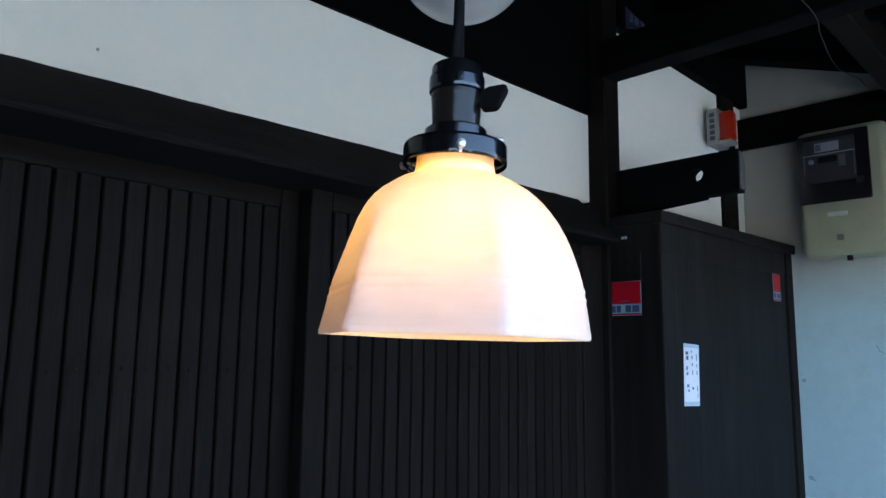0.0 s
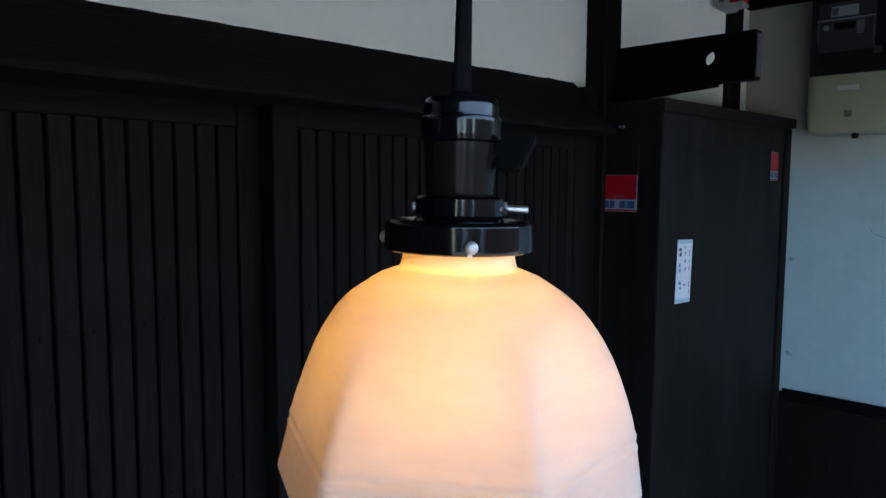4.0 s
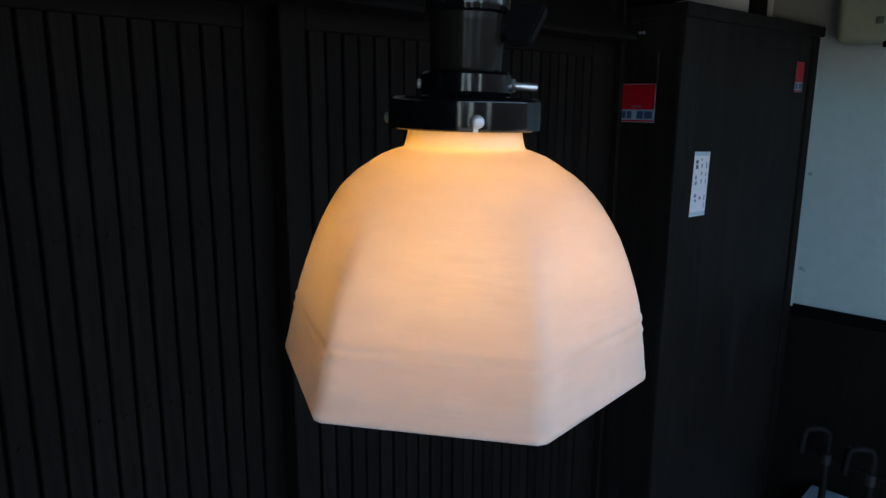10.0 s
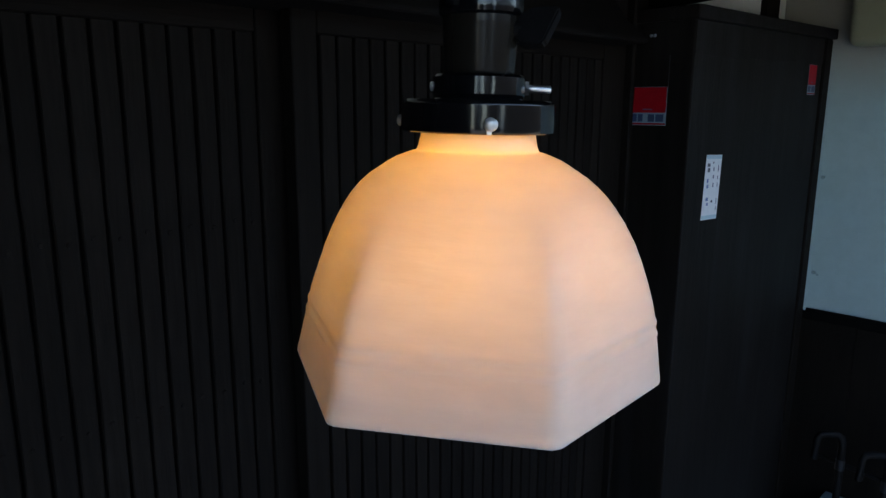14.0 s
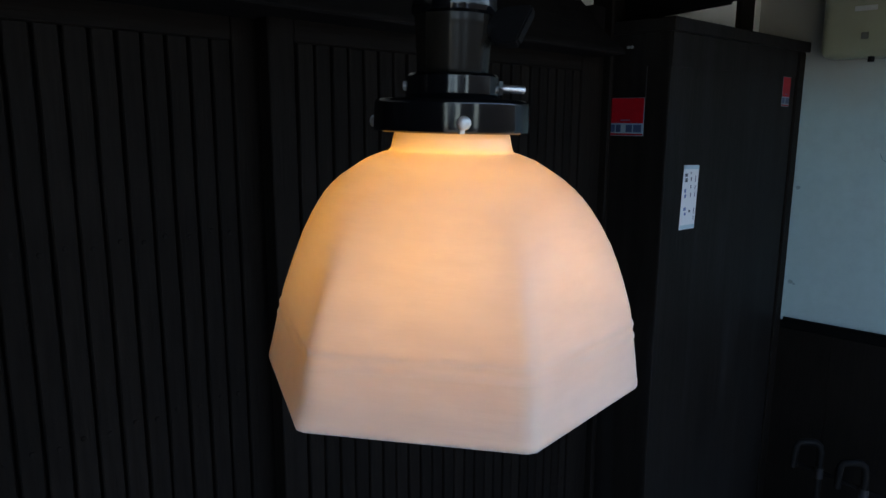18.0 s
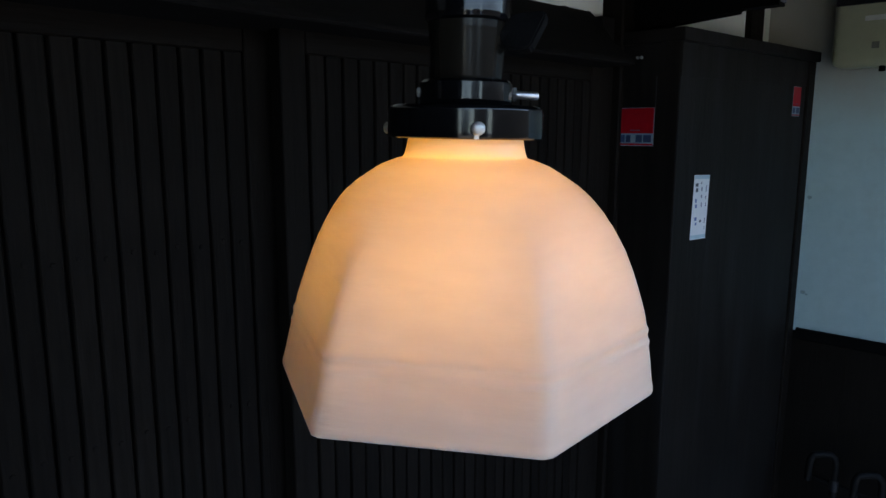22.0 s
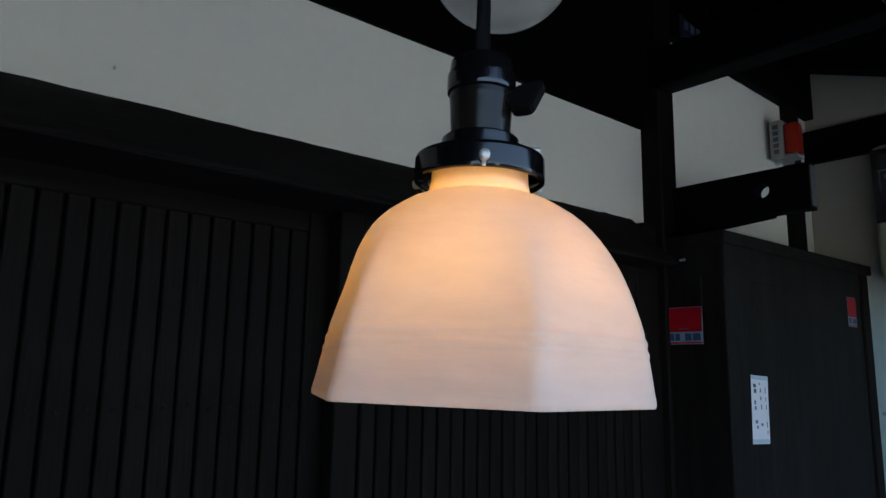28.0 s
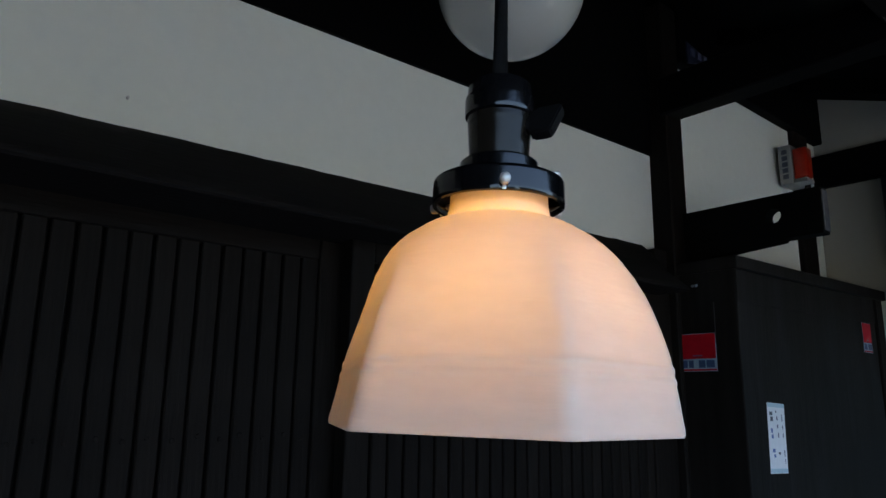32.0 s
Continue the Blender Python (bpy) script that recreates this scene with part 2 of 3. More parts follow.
pb.inputs["Specular IOR Level"].default_value = 0.3
tcg = nt.nodes.new("ShaderNodeTexCoord")
mpg = nt.nodes.new("ShaderNodeMapping")
mpg.inputs["Scale"].default_value = (1, 1, 6)
ng = nt.nodes.new("ShaderNodeTexNoise")
ng.inputs["Scale"].default_value, ng.inputs["Detail"].default_value = 45.0, 5.0
nt.links.new(tcg.outputs["Object"], mpg.inputs[0])
nt.links.new(mpg.outputs[0], ng.inputs["Vector"])
bg = nt.nodes.new("ShaderNodeBump")
bg.inputs["Strength"].default_value, bg.inputs["Distance"].default_value = 0.12, 0.002
nt.links.new(ng.outputs[0], bg.inputs["Height"])
nt.links.new(bg.outputs[0], pb.inputs["Normal"])

cloud = nt.nodes.new("ShaderNodeTexNoise")
cloud.inputs["Scale"].default_value, cloud.inputs["Detail"].default_value = 38.0, 6.0
mpc = nt.nodes.new("ShaderNodeMapping")
mpc.inputs["Scale"].default_value = (1, 1, 3)
nt.links.new(tcg.outputs["Object"], mpc.inputs[0])
nt.links.new(mpc.outputs[0], cloud.inputs["Vector"])
cr = nt.nodes.new("ShaderNodeValToRGB")
cr.color_ramp.elements[0].position, cr.color_ramp.elements[1].position = 0.32, 0.68
cr.color_ramp.elements[0].color, cr.color_ramp.elements[1].color = (0.575, 0.53, 0.465, 1), (0.62, 0.57, 0.50, 1)
nt.links.new(cloud.outputs[0], cr.inputs[0])
nt.links.new(cr.outputs[0], pb.inputs["Base Color"])

M_BULB = bpy.data.materials.new("glowing_bulb")
M_BULB.use_nodes = True
pbb = M_BULB.node_tree.nodes["Principled BSDF"]
pbb.inputs["Base Color"].default_value = (0.9, 0.85, 0.75, 1)
pbb.inputs["Emission Color"].default_value = (1.0, 0.6, 0.3, 1)
pbb.inputs["Emission Strength"].default_value = 0.5

# ---- mesh helpers ----
BASE = {}


def thing(name, base, label, category, group="", kind="", turn=None):
    ob = new(name)
    ob.empty_display_size = 0.05
    ob.location = base
    if turn is not None:
        ob.matrix_world = Matrix.Translation(base) @ turn
    BASE[ob] = Vector(base)
    return tagged(ob, label, category, group, kind)


def part(name, bm, material, parent, label="", smooth=False, kind=""):
    """Links a bmesh in world places as one mesh under a thing or part."""
    off = BASE[parent]
    for v in bm.verts:
        v.co -= off
    bmesh.ops.recalc_face_normals(bm, faces=bm.faces)
    me = bpy.data.meshes.new(name)
    bm.to_mesh(me)
    bm.free()
    me.materials.append(material)
    if smooth:
        me.shade_smooth()
        me.set_sharp_from_angle(angle=radians(35))
    ob = new(name, me)
    ob.parent = parent
    BASE[ob] = off
    return tagged(ob, label, kind=kind)


def solo(name, bm, material, label, category, kind="", smooth=False, base=None):
    """A thing that is one mesh, with its origin at the middle of its foot."""
    if base is None:
        lo = [min(v.co[i] for v in bm.verts) for i in range(3)]
        hi = [max(v.co[i] for v in bm.verts) for i in range(3)]
        base = Vector(((lo[0] + hi[0]) / 2, (lo[1] + hi[1]) / 2, lo[2]))
    base = Vector(base)
    for v in bm.verts:
        v.co -= base
    bmesh.ops.recalc_face_normals(bm, faces=bm.faces)
    me = bpy.data.meshes.new(name)
    bm.to_mesh(me)
    bm.free()
    me.materials.append(material)
    if smooth:
        me.shade_smooth()
        me.set_sharp_from_angle(angle=radians(35))
    ob = new(name, me)
    ob.location = base
    BASE[ob] = base
    return tagged(ob, label, category, kind=kind)


def piece(name, me, parent, loc):
    ob = new(name, me)
    ob.parent = parent
    ob.location = Vector(loc) - BASE[parent]
    return ob


def hexa(corners):
    """A block from eight corners: four below, four above, in the same order."""
    bm = bmesh.new()
    v = [bm.verts.new(c) for c in corners]
    for f in ((3, 2, 1, 0), (4, 5, 6, 7), (0, 1, 5, 4), (1, 2, 6, 5), (2, 3, 7, 6), (3, 0, 4, 7)):
        bm.faces.new([v[i] for i in f])
    return bm


def block(x0, x1, y0, y1, z0, z1, bevel=0.003, seg=1):
    bm = hexa([(x0, y0, z0), (x1, y0, z0), (x1, y1, z0), (x0, y1, z0), (x0, y0, z1), (x1, y0, z1), (x1, y1, z1), (x0, y1, z1)])
    if bevel:
        bmesh.ops.bevel(bm, geom=bm.edges[:], offset=bevel, segments=seg, affect="EDGES", profile=0.5)
    return bm


def wear(bm, amount, freq, cuts=0):
    """Hewn, uneven edges."""
    if cuts:
        long_edges = [e for e in bm.edges if e.calc_length() > 0.3]
        bmesh.ops.subdivide_edges(bm, edges=long_edges, cuts=cuts, use_grid_fill=True)
    for v in bm.verts:
        v.co += noise.noise_vector(v.co * freq) * amount
    return bm


def crisp(profile):
    """Adds points close to the ends of each long stretch, for tight edges."""
    out = [profile[0]]
    for (r0, z0), (r1, z1) in zip(profile, profile[1:]):
        d = math.hypot(r1 - r0, z1 - z0)
        if d > 0.0018:
            f = 0.0005 / d
            out += [(r0 + (r1 - r0) * f, z0 + (z1 - z0) * f), (r1 - (r1 - r0) * f, z1 - (z1 - z0) * f)]
        out.append((r1, z1))
    return out


def lathe(profile, cx=0.0, cy=0.0, n=48, close=False):
    """Turns (radius, height) pairs about an upright axis."""
    bm = bmesh.new()
    rings = []
    for r, z in profile:
        if r < 1e-6:
            rings.append([bm.verts.new((cx, cy, z))])
        else:
            rings.append([bm.verts.new((cx + r * math.cos(2 * math.pi * i / n), cy + r * math.sin(2 * math.pi * i / n), z)) for i in range(n)])
    pairs = list(zip(rings, rings[1:])) + ([(rings[-1], rings[0])] if close else [])
    for a, b in pairs:
        for i in range(n):
            j = (i + 1) % n
            if len(a) == 1 and len(b) == 1:
                continue
            if len(a) == 1:
                bm.faces.new((a[0], b[j], b[i]))
            elif len(b) == 1:
                bm.faces.new((a[i], a[j], b[0]))
            else:
                bm.faces.new((a[i], a[j], b[j], b[i]))
    return bm


def rod(a, b, r, n=12, r2=None, dome=0.0):
    """A round bar from a to b, with an optional domed tip at b."""
    a, b = Vector(a), Vector(b)
    h = (b - a).length
    prof = [(0, 0), (r, 0), (r if r2 is None else r2, h)]
    if dome:
        e = r if r2 is None else r2
        prof += [(e * 0.8, h + dome * 0.6), (e * 0.4, h + dome * 0.9)]
    prof.append((0, h + dome))
    bm = lathe(prof, n=n)
    m = Matrix.Translation(a) @ (b - a).to_track_quat("Z", "Y").to_matrix().to_4x4()
    bmesh.ops.transform(bm, matrix=m, verts=bm.verts)
    return bm


def tube(points, r, n=10):
    bm = bmesh.new()
    pts = [Vector(p) for p in points]
    rings = []
    for i, p in enumerate(pts):
        d = (pts[min(i + 1, len(pts) - 1)] - pts[max(i - 1, 0)]).normalized()
        q = d.to_track_quat("Z", "Y").to_matrix()
        rings.append([bm.verts.new(p + q @ Vector((r * math.cos(2 * math.pi * k / n), r * math.sin(2 * math.pi * k / n), 0))) for k in range(n)])
    for a, b in zip(rings, rings[1:]):
        for k in range(n):
            bm.faces.new((a[k], a[(k + 1) % n], b[(k + 1) % n], b[k]))
    bm.faces.new(rings[0][::-1])
    bm.faces.new(rings[-1])
    return bm


def merge(*bms):
    out = bmesh.new()
    for b in bms:
        me = bpy.data.meshes.new("tmp")
        b.to_mesh(me)
        b.free()
        out.from_mesh(me)
        bpy.data.meshes.remove(me)
    return out


def slope(y):
    """Height of the underside of the eaves over the depth y."""
    return 2.755 - 0.363 * (1.01 - y)


# ---- setting ----
Y_WALL, X_EAST = 1.02, 2.579
solo("ground", block(-60, 60, -60, 6, -0.2, 0.0, 0), M_CONCRETE, "grey concrete ground in front of the house", "ground", "structure")
# unseen walls added across the lane; their gaps make the streaks reflected in bakelite
solo("added_street_wall_1", block(-4.6, -2.1, -8.3, -6.5, 0.0, 2.9, 0), M_STREETDARK, "unseen dark wall added across the lane to shape reflections", "wall", "structure")
solo("added_street_wall_3", block(-0.9, 16, -8.3, -6.5, 0.0, 2.9, 0), M_STREETDARK, "long unseen dark wall added across the lane to shape reflections", "wall", "structure")
# added out of view so that the gaps reflect bluish
solo("added_blue_wall", block(-24, 4, -17.5, -17, 0.0, 2.6, 0), M_FAR, "unseen blue-grey wall added to tint reflections", "wall", "structure")
solo("added_street_wall_2", block(-9.0, -7.6, -8.3, -6.5, 0.0, 2.9, 0), M_STREETDARK, "unseen dark wall added further down the lane to shape reflections", "wall", "structure")

# plaster band over the sliding doors
bm = hexa([(-1.6, Y_WALL, 1.99), (1.60, Y_WALL, 2.0), (1.60, Y_WALL + 0.08, 2.0), (-1.6, Y_WALL + 0.08, 1.99),
           (-1.6, Y_WALL, 2.30), (1.60, Y_WALL, 2.33), (1.60, Y_WALL + 0.08, 2.33), (-1.6, Y_WALL + 0.08, 2.30)])
solo("wall_north", bm, M_PLASTER, "off-white plaster band above the black sliding doors", "wall", "structure")
solo("nail", rod((0.33, Y_WALL + 0.004, 2.073), (0.33, Y_WALL - 0.004, 2.075), 0.002, 8), M_STEEL, "small rusty nail in the plaster", "nail")

# beam with a slanted top under the plaster
bm = bmesh.new()
N = 150
sect = []
for i in range(N + 1):
    x = -1.6 + 3.138 * i / N
    j = 0.0020 * noise.noise(Vector((x * 9, 0, 0))) + 0.0016 * noise.noise(Vector((x * 40, 3, 0))) + 0.004 * max(0.0, noise.noise(Vector((x * 17, 7, 0))) - 0.30)
    top = 2.030 + 0.020 * (x - 0.1) + j
    sect.append([bm.verts.new(p) for p in ((x, 0.904, 1.929), (x, 0.900, 1.932), (x, 0.901, 1.937), (x, 0.905, 1.9415), (x, 0.925, 1.9585), (x, 0.955, 1.983 + 0.3 * j), (x, 0.985, 2.006 + 0.6 * j + 0.012 * (x - 0.1)), (x, Y_WALL + 0.002, top), (x, 1.12, top), (x, 1.12, 1.929))])
for a, b in zip(sect, sect[1:]):
    for k in range(10):
        bm.faces.new((a[k], b[k], b[(k + 1) % 10], a[(k + 1) % 10]))
bm.faces.new(sect[0][::-1])
bm.faces.new(sect[-1])
solo("door_beam", bm, M_BEAM, "black-stained hewn timber beam over the sliding doors", "beam", "structure", smooth=True)

solo("post_cheek", wear(block(1.5385, 1.5925, 0.985, 1.12, 1.905, 2.044, 0.003), 0.0008, 5), M_BEAM, "short black timber cheek between beam and corner post", "post", "structure")
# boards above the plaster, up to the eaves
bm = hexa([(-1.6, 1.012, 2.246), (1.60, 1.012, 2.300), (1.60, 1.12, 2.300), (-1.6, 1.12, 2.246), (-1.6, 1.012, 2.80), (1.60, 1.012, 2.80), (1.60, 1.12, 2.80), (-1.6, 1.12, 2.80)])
solo("wall_plate", bm, M_DARK, "very dark timber wall plate under the eaves", "beam", "structure")

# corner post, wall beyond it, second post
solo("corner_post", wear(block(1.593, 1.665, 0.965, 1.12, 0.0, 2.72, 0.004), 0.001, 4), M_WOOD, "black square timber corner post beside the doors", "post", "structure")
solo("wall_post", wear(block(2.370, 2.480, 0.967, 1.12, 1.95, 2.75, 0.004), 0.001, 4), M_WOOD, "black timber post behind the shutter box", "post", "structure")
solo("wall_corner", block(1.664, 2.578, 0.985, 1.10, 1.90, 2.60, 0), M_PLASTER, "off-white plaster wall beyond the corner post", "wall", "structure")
solo("corner_plate", wear(block(1.664, 2.578, 0.955, 1.115, 2.566, 2.76, 0.003), 0.001, 4), M_DARK, "very dark wall plate over the corner wall", "beam", "structure")
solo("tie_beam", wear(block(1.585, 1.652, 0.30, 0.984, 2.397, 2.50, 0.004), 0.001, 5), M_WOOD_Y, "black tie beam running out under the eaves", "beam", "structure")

# bracket arm from the corner post
arm = thing("bracket_arm", (1.66, 0.80, 2.03), "black timber bracket arm with a drilled hole", "bracket")
ax0, ax1, ay0, ay1, az0, az1 = 1.642, 1.678, 0.640, 0.968, 2.040, 2.143
hy, hz, hr, HN = 0.7425, 2.096, 0.0170, 24
bm = bmesh.new()
sides = []
for x in (ax0, ax1):
    hole = [bm.verts.new((x, hy + hr * math.cos(2 * math.pi * (k + 0.5) / HN), hz + hr * math.sin(2 * math.pi * (k + 0.5) / HN))) for k in range(HN)]
    rim = []
    for k in range(HN):
        c, q = math.cos(2 * math.pi * (k + 0.5) / HN), math.sin(2 * math.pi * (k + 0.5) / HN)
        f = min((ay1 - hy if c > 0 else hy - ay0) / abs(c), (az1 - hz if q > 0 else hz - az0) / abs(q))
        rim.append(bm.verts.new((x, hy + f * c, hz + f * q)))
    corner = [bm.verts.new((x, y, z)) for y, z in ((ay1, az1), (ay0, az1), (ay0, az0), (ay1, az0))]
    sides.append((hole, rim, corner))
    for k in range(HN):
        n = (k + 1) % HN
        bm.faces.new((hole[k], rim[k], rim[n], hole[n]))
        (y0, z0), (y1, z1) = rim[k].co[1:], rim[n].co[1:]
        if abs(y0 - y1) > 1e-6 and abs(z0 - z1) > 1e-6:
            near = min(corner, key=lambda v: (v.co.y - (y0 + y1) / 2) ** 2 + (v.co.z - (z0 + z1) / 2) ** 2)
            bm.faces.new((rim[k], near, rim[n]))
for k in range(HN):
    bm.faces.new((sides[0][0][k], sides[0][0][(k + 1) % HN], sides[1][0][(k + 1) % HN], sides[1][0][k]))
for k in range(4):
    bm.faces.new((sides[0][2][k], sides[0][2][(k + 1) % 4], sides[1][2][(k + 1) % 4], sides[1][2][k]))
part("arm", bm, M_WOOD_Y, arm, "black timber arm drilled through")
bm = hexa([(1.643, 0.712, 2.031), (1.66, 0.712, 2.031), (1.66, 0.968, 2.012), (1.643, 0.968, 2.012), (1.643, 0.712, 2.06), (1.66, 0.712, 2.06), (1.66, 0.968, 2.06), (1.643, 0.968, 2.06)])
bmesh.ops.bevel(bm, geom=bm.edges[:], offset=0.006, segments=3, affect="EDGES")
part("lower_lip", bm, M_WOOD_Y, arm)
part("end_face", block(1.646, 1.674, 0.636, 0.6395, 2.046, 2.137, 0.001), M_ENDGRAIN, arm, "weathered grey end grain")

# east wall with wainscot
solo("wall_east", block(X_EAST, X_EAST + 0.1, -1.2, 1.12, 1.10, 2.80, 0), M_WALL, "stained whitewashed wall, skylight blue and eaves shade painted by height", "wall", "structure")
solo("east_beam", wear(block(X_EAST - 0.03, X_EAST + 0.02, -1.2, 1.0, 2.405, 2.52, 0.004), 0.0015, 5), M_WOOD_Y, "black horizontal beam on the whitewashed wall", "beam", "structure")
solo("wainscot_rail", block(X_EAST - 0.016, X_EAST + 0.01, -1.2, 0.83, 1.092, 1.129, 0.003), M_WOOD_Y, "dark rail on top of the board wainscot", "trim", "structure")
wains = thing("wainscot", (X_EAST, 0.0, 0.0), "dark board wainscot under the whitewashed wall", "wainscot", kind="structure")
for i in range(12):
    y0 = 0.83 - 0.168 * (i + 1)
    part("board", block(X_EAST - 0.014, X_EAST + 0.02, y0 + 0.0003, y0 + 0.1677, 0.0, 1.092, 0.0008), M_WOOD, wains)

# eaves: sloping boards, rafters and purlin; the boards run on unseen to block the sun
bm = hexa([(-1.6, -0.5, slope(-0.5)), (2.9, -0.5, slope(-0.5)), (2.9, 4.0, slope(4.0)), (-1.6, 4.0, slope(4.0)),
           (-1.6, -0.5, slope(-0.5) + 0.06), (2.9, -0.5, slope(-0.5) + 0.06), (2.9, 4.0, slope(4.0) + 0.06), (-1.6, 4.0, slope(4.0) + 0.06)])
solo("ceiling", bm, M_DARK, "very dark sloping boards under the eaves, carried back unseen to block the sun", "ceiling", "structure")
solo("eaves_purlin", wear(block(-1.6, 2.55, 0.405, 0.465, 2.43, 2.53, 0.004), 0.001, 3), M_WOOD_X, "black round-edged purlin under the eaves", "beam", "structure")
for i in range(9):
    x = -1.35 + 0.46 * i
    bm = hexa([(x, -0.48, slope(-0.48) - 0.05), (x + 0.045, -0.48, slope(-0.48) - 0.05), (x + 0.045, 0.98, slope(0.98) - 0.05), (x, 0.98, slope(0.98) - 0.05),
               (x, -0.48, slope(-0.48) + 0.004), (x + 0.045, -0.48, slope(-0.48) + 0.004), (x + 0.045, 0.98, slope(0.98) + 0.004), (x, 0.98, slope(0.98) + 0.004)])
    ob = solo("rafter", bm, M_DARK, "very dark rafter under the eaves", "rafter", "structure")
    tagged(ob, group="rafters of the eaves")

# added out of view to keep western light off the east wall
solo("west_light_block", block(-1.75, -1.6, -0.9, 1.25, 0.0, 2.9, 0), M_DARK, "unseen dark wall added to block light from the west", "wall", "structure")
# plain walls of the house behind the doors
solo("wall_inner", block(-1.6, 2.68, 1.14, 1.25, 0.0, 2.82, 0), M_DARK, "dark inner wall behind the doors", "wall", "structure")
solo("left_post", wear(block(-0.46, -0.34, 0.972, 1.12, 0.0, 1.93, 0.004), 0.001, 4), M_WOOD, "black timber post at the end of the doors", "post", "structure")
solo("door_sill", block(-0.46, 1.60, 0.93, 1.12, 0.0, 0.06, 0.004), M_WOOD_X, "worn black timber door sill", "sill", "structure")

# ---- sliding doors ----
PITCH = 0.0322
SLATS = []
for k in range(8):
    bm = bmesh.new()
    rings = []
    for i in range(61):
        z = 1.79 * i / 60
        wl = 0.0006 * noise.noise(Vector((k * 7.1, 0, z * 9))) + 0.0003 * noise.noise(Vector((k * 3.3, 5, z * 45)))
        wr = 0.0006 * noise.noise(Vector((k * 5.7, 9, z * 9))) + 0.0003 * noise.noise(Vector((k * 2.9, 14, z * 45)))
        f = 0.0004 * noise.noise(Vector((k * 4.3, 20, z * 6)))
        rings.append([bm.verts.new(p + (z,)) for p in ((-0.0139 + wl, 0.006), (-0.0139 + wl, -0.0042), (-0.0121 + wl, -0.006 + f), (0.0121 + wr, -0.006 - f), (0.0139 + wr, -0.0042), (0.0139 + wr, 0.006))])
    for a, b in zip(rings, rings[1:]):
        for q in range(6):
            bm.faces.new((a[q], a[(q + 1) % 6], b[(q + 1) % 6], b[q]))
    bm.faces.new(rings[0][::-1])
    bm.faces.new(rings[-1])
    bmesh.ops.recalc_face_normals(bm, faces=bm.faces)
    me = bpy.data.meshes.new("slat")
    bm.to_mesh(me)
    bm.free()
    me.materials.append(M_SLAT)
    SLATS.append(me)
me_nail = bpy.data.meshes.new("nail_head")
bm = rod((0, 0.001, 0), (0, -0.0010, 0), 0.0042, 10, 0.0034, 0.0003)
bm.to_mesh(me_nail)
bm.free()
me_nail.materials.append(M_SLAT)


def sliding_door(name, x0, x1, yf, s0, count, label):
    d = thing(name, ((x0 + x1) / 2, yf + 0.015, 0.06), label, "sliding door", kind="structure")
    left, right = s0 - 0.004, s0 + PITCH * count
    part("stile", block(x0, left - 0.001, yf, yf + 0.03, 0.06, 1.975, 0.002), M_WOOD, d)
    part("stile", block(right + 0.001, x1, yf, yf + 0.03, 0.06, 1.975, 0.002), M_WOOD, d)
    part("top_rail", block(left, right, yf + 0.001, yf + 0.029, 1.897, 1.974, 0.002), M_WOOD_X, d)
    part("bottom_rail", block(left, right, yf + 0.001, yf + 0.029, 0.06, 0.105, 0.002), M_WOOD_X, d)
    part("backing", block(left, right, yf + 0.014, yf + 0.024, 0.106, 1.896, 0), M_DARK, d)
    for i in range(count):
        x = s0 + PITCH * (i + 0.5)
        s = piece("slat", SLATS[(i * 5 + count) % 8], d, (x, yf + 0.008 + 0.0006 * math.sin(i * 2.3), 0.106))
        for z in (1.625, 1.372, 0.9):
            n = piece("nail_head", me_nail, d, (x + 0.002 * math.sin(i * 1.7), yf + 0.002 + 0.0006 * math.sin(i * 2.3), z + 0.003 * math.sin(i * 3.1)))
    return d


sliding_door("door_1", -0.34, 0.708, 1.03, 0.647 - PITCH * 29, 29, "closed black sliding door faced with narrow upright boards")
sliding_door("door_2", 0.678, 1.593, 0.985, 0.727, 24, "closed black sliding door in front of its neighbour, faced with narrow upright boards")

# ---- shutter box beside the doors ----
sb = thing("shutter_box", (2.09, 0.90, 0.0), "tall black board shutter box beside the entrance", "shutter box")
part("side_panel", block(1.606, 1.63, 0.826, 0.970, 0.0, 1.985, 0.002), M_PANEL, sb)
bm = hexa([(1.6065, 0.824, 0.0), (2.47, 0.824, 0.0), (2.47, 0.845, 0.0), (1.6065, 0.845, 0.0), (1.6065, 0.824, 1.9805), (2.47, 0.824, 1.9982), (2.47, 0.845, 1.9982), (1.6065, 0.845, 1.9805)])
bmesh.ops.bevel(bm, geom=bm.edges[:], offset=0.0015, segments=1, affect="EDGES")
part("front_panel", bm, M_PANEL, sb, "smooth black front board")
bm = hexa([(1.6068, 0.8222, 1.905), (2.47, 0.8222, 1.9225), (2.47, 0.8238, 1.9225), (1.6068, 0.8238, 1.905), (1.6068, 0.8222, 1.980), (2.47, 0.8222, 1.9978), (2.47, 0.8238, 1.9978), (1.6068, 0.8238, 1.980)])
part("top_rail", bm, M_PANEL, sb, "slightly proud black top rail")
part("jamb", block(2.478, 2.535, 0.818, 0.85, 0.0, 1.998, 0.003), M_WOOD, sb)
part("back_filler", block(2.465, 2.483, 0.836, 0.85, 0.0, 1.997, 0), M_DARK, sb)
bm = hexa([(1.598, 0.815, 1.981), (2.566, 0.815, 2.001), (2.566, 0.971, 2.001), (1.598, 0.971, 1.981), (1.598, 0.815, 2.011), (2.566, 0.815, 2.031), (2.566, 0.971, 2.031), (1.598, 0.971, 2.011)])
bmesh.ops.bevel(bm, geom=bm.edges[:], offset=0.002, segments=1, affect="EDGES")
part("lid", bm, M_PANEL, sb, "slightly overhanging black lid")
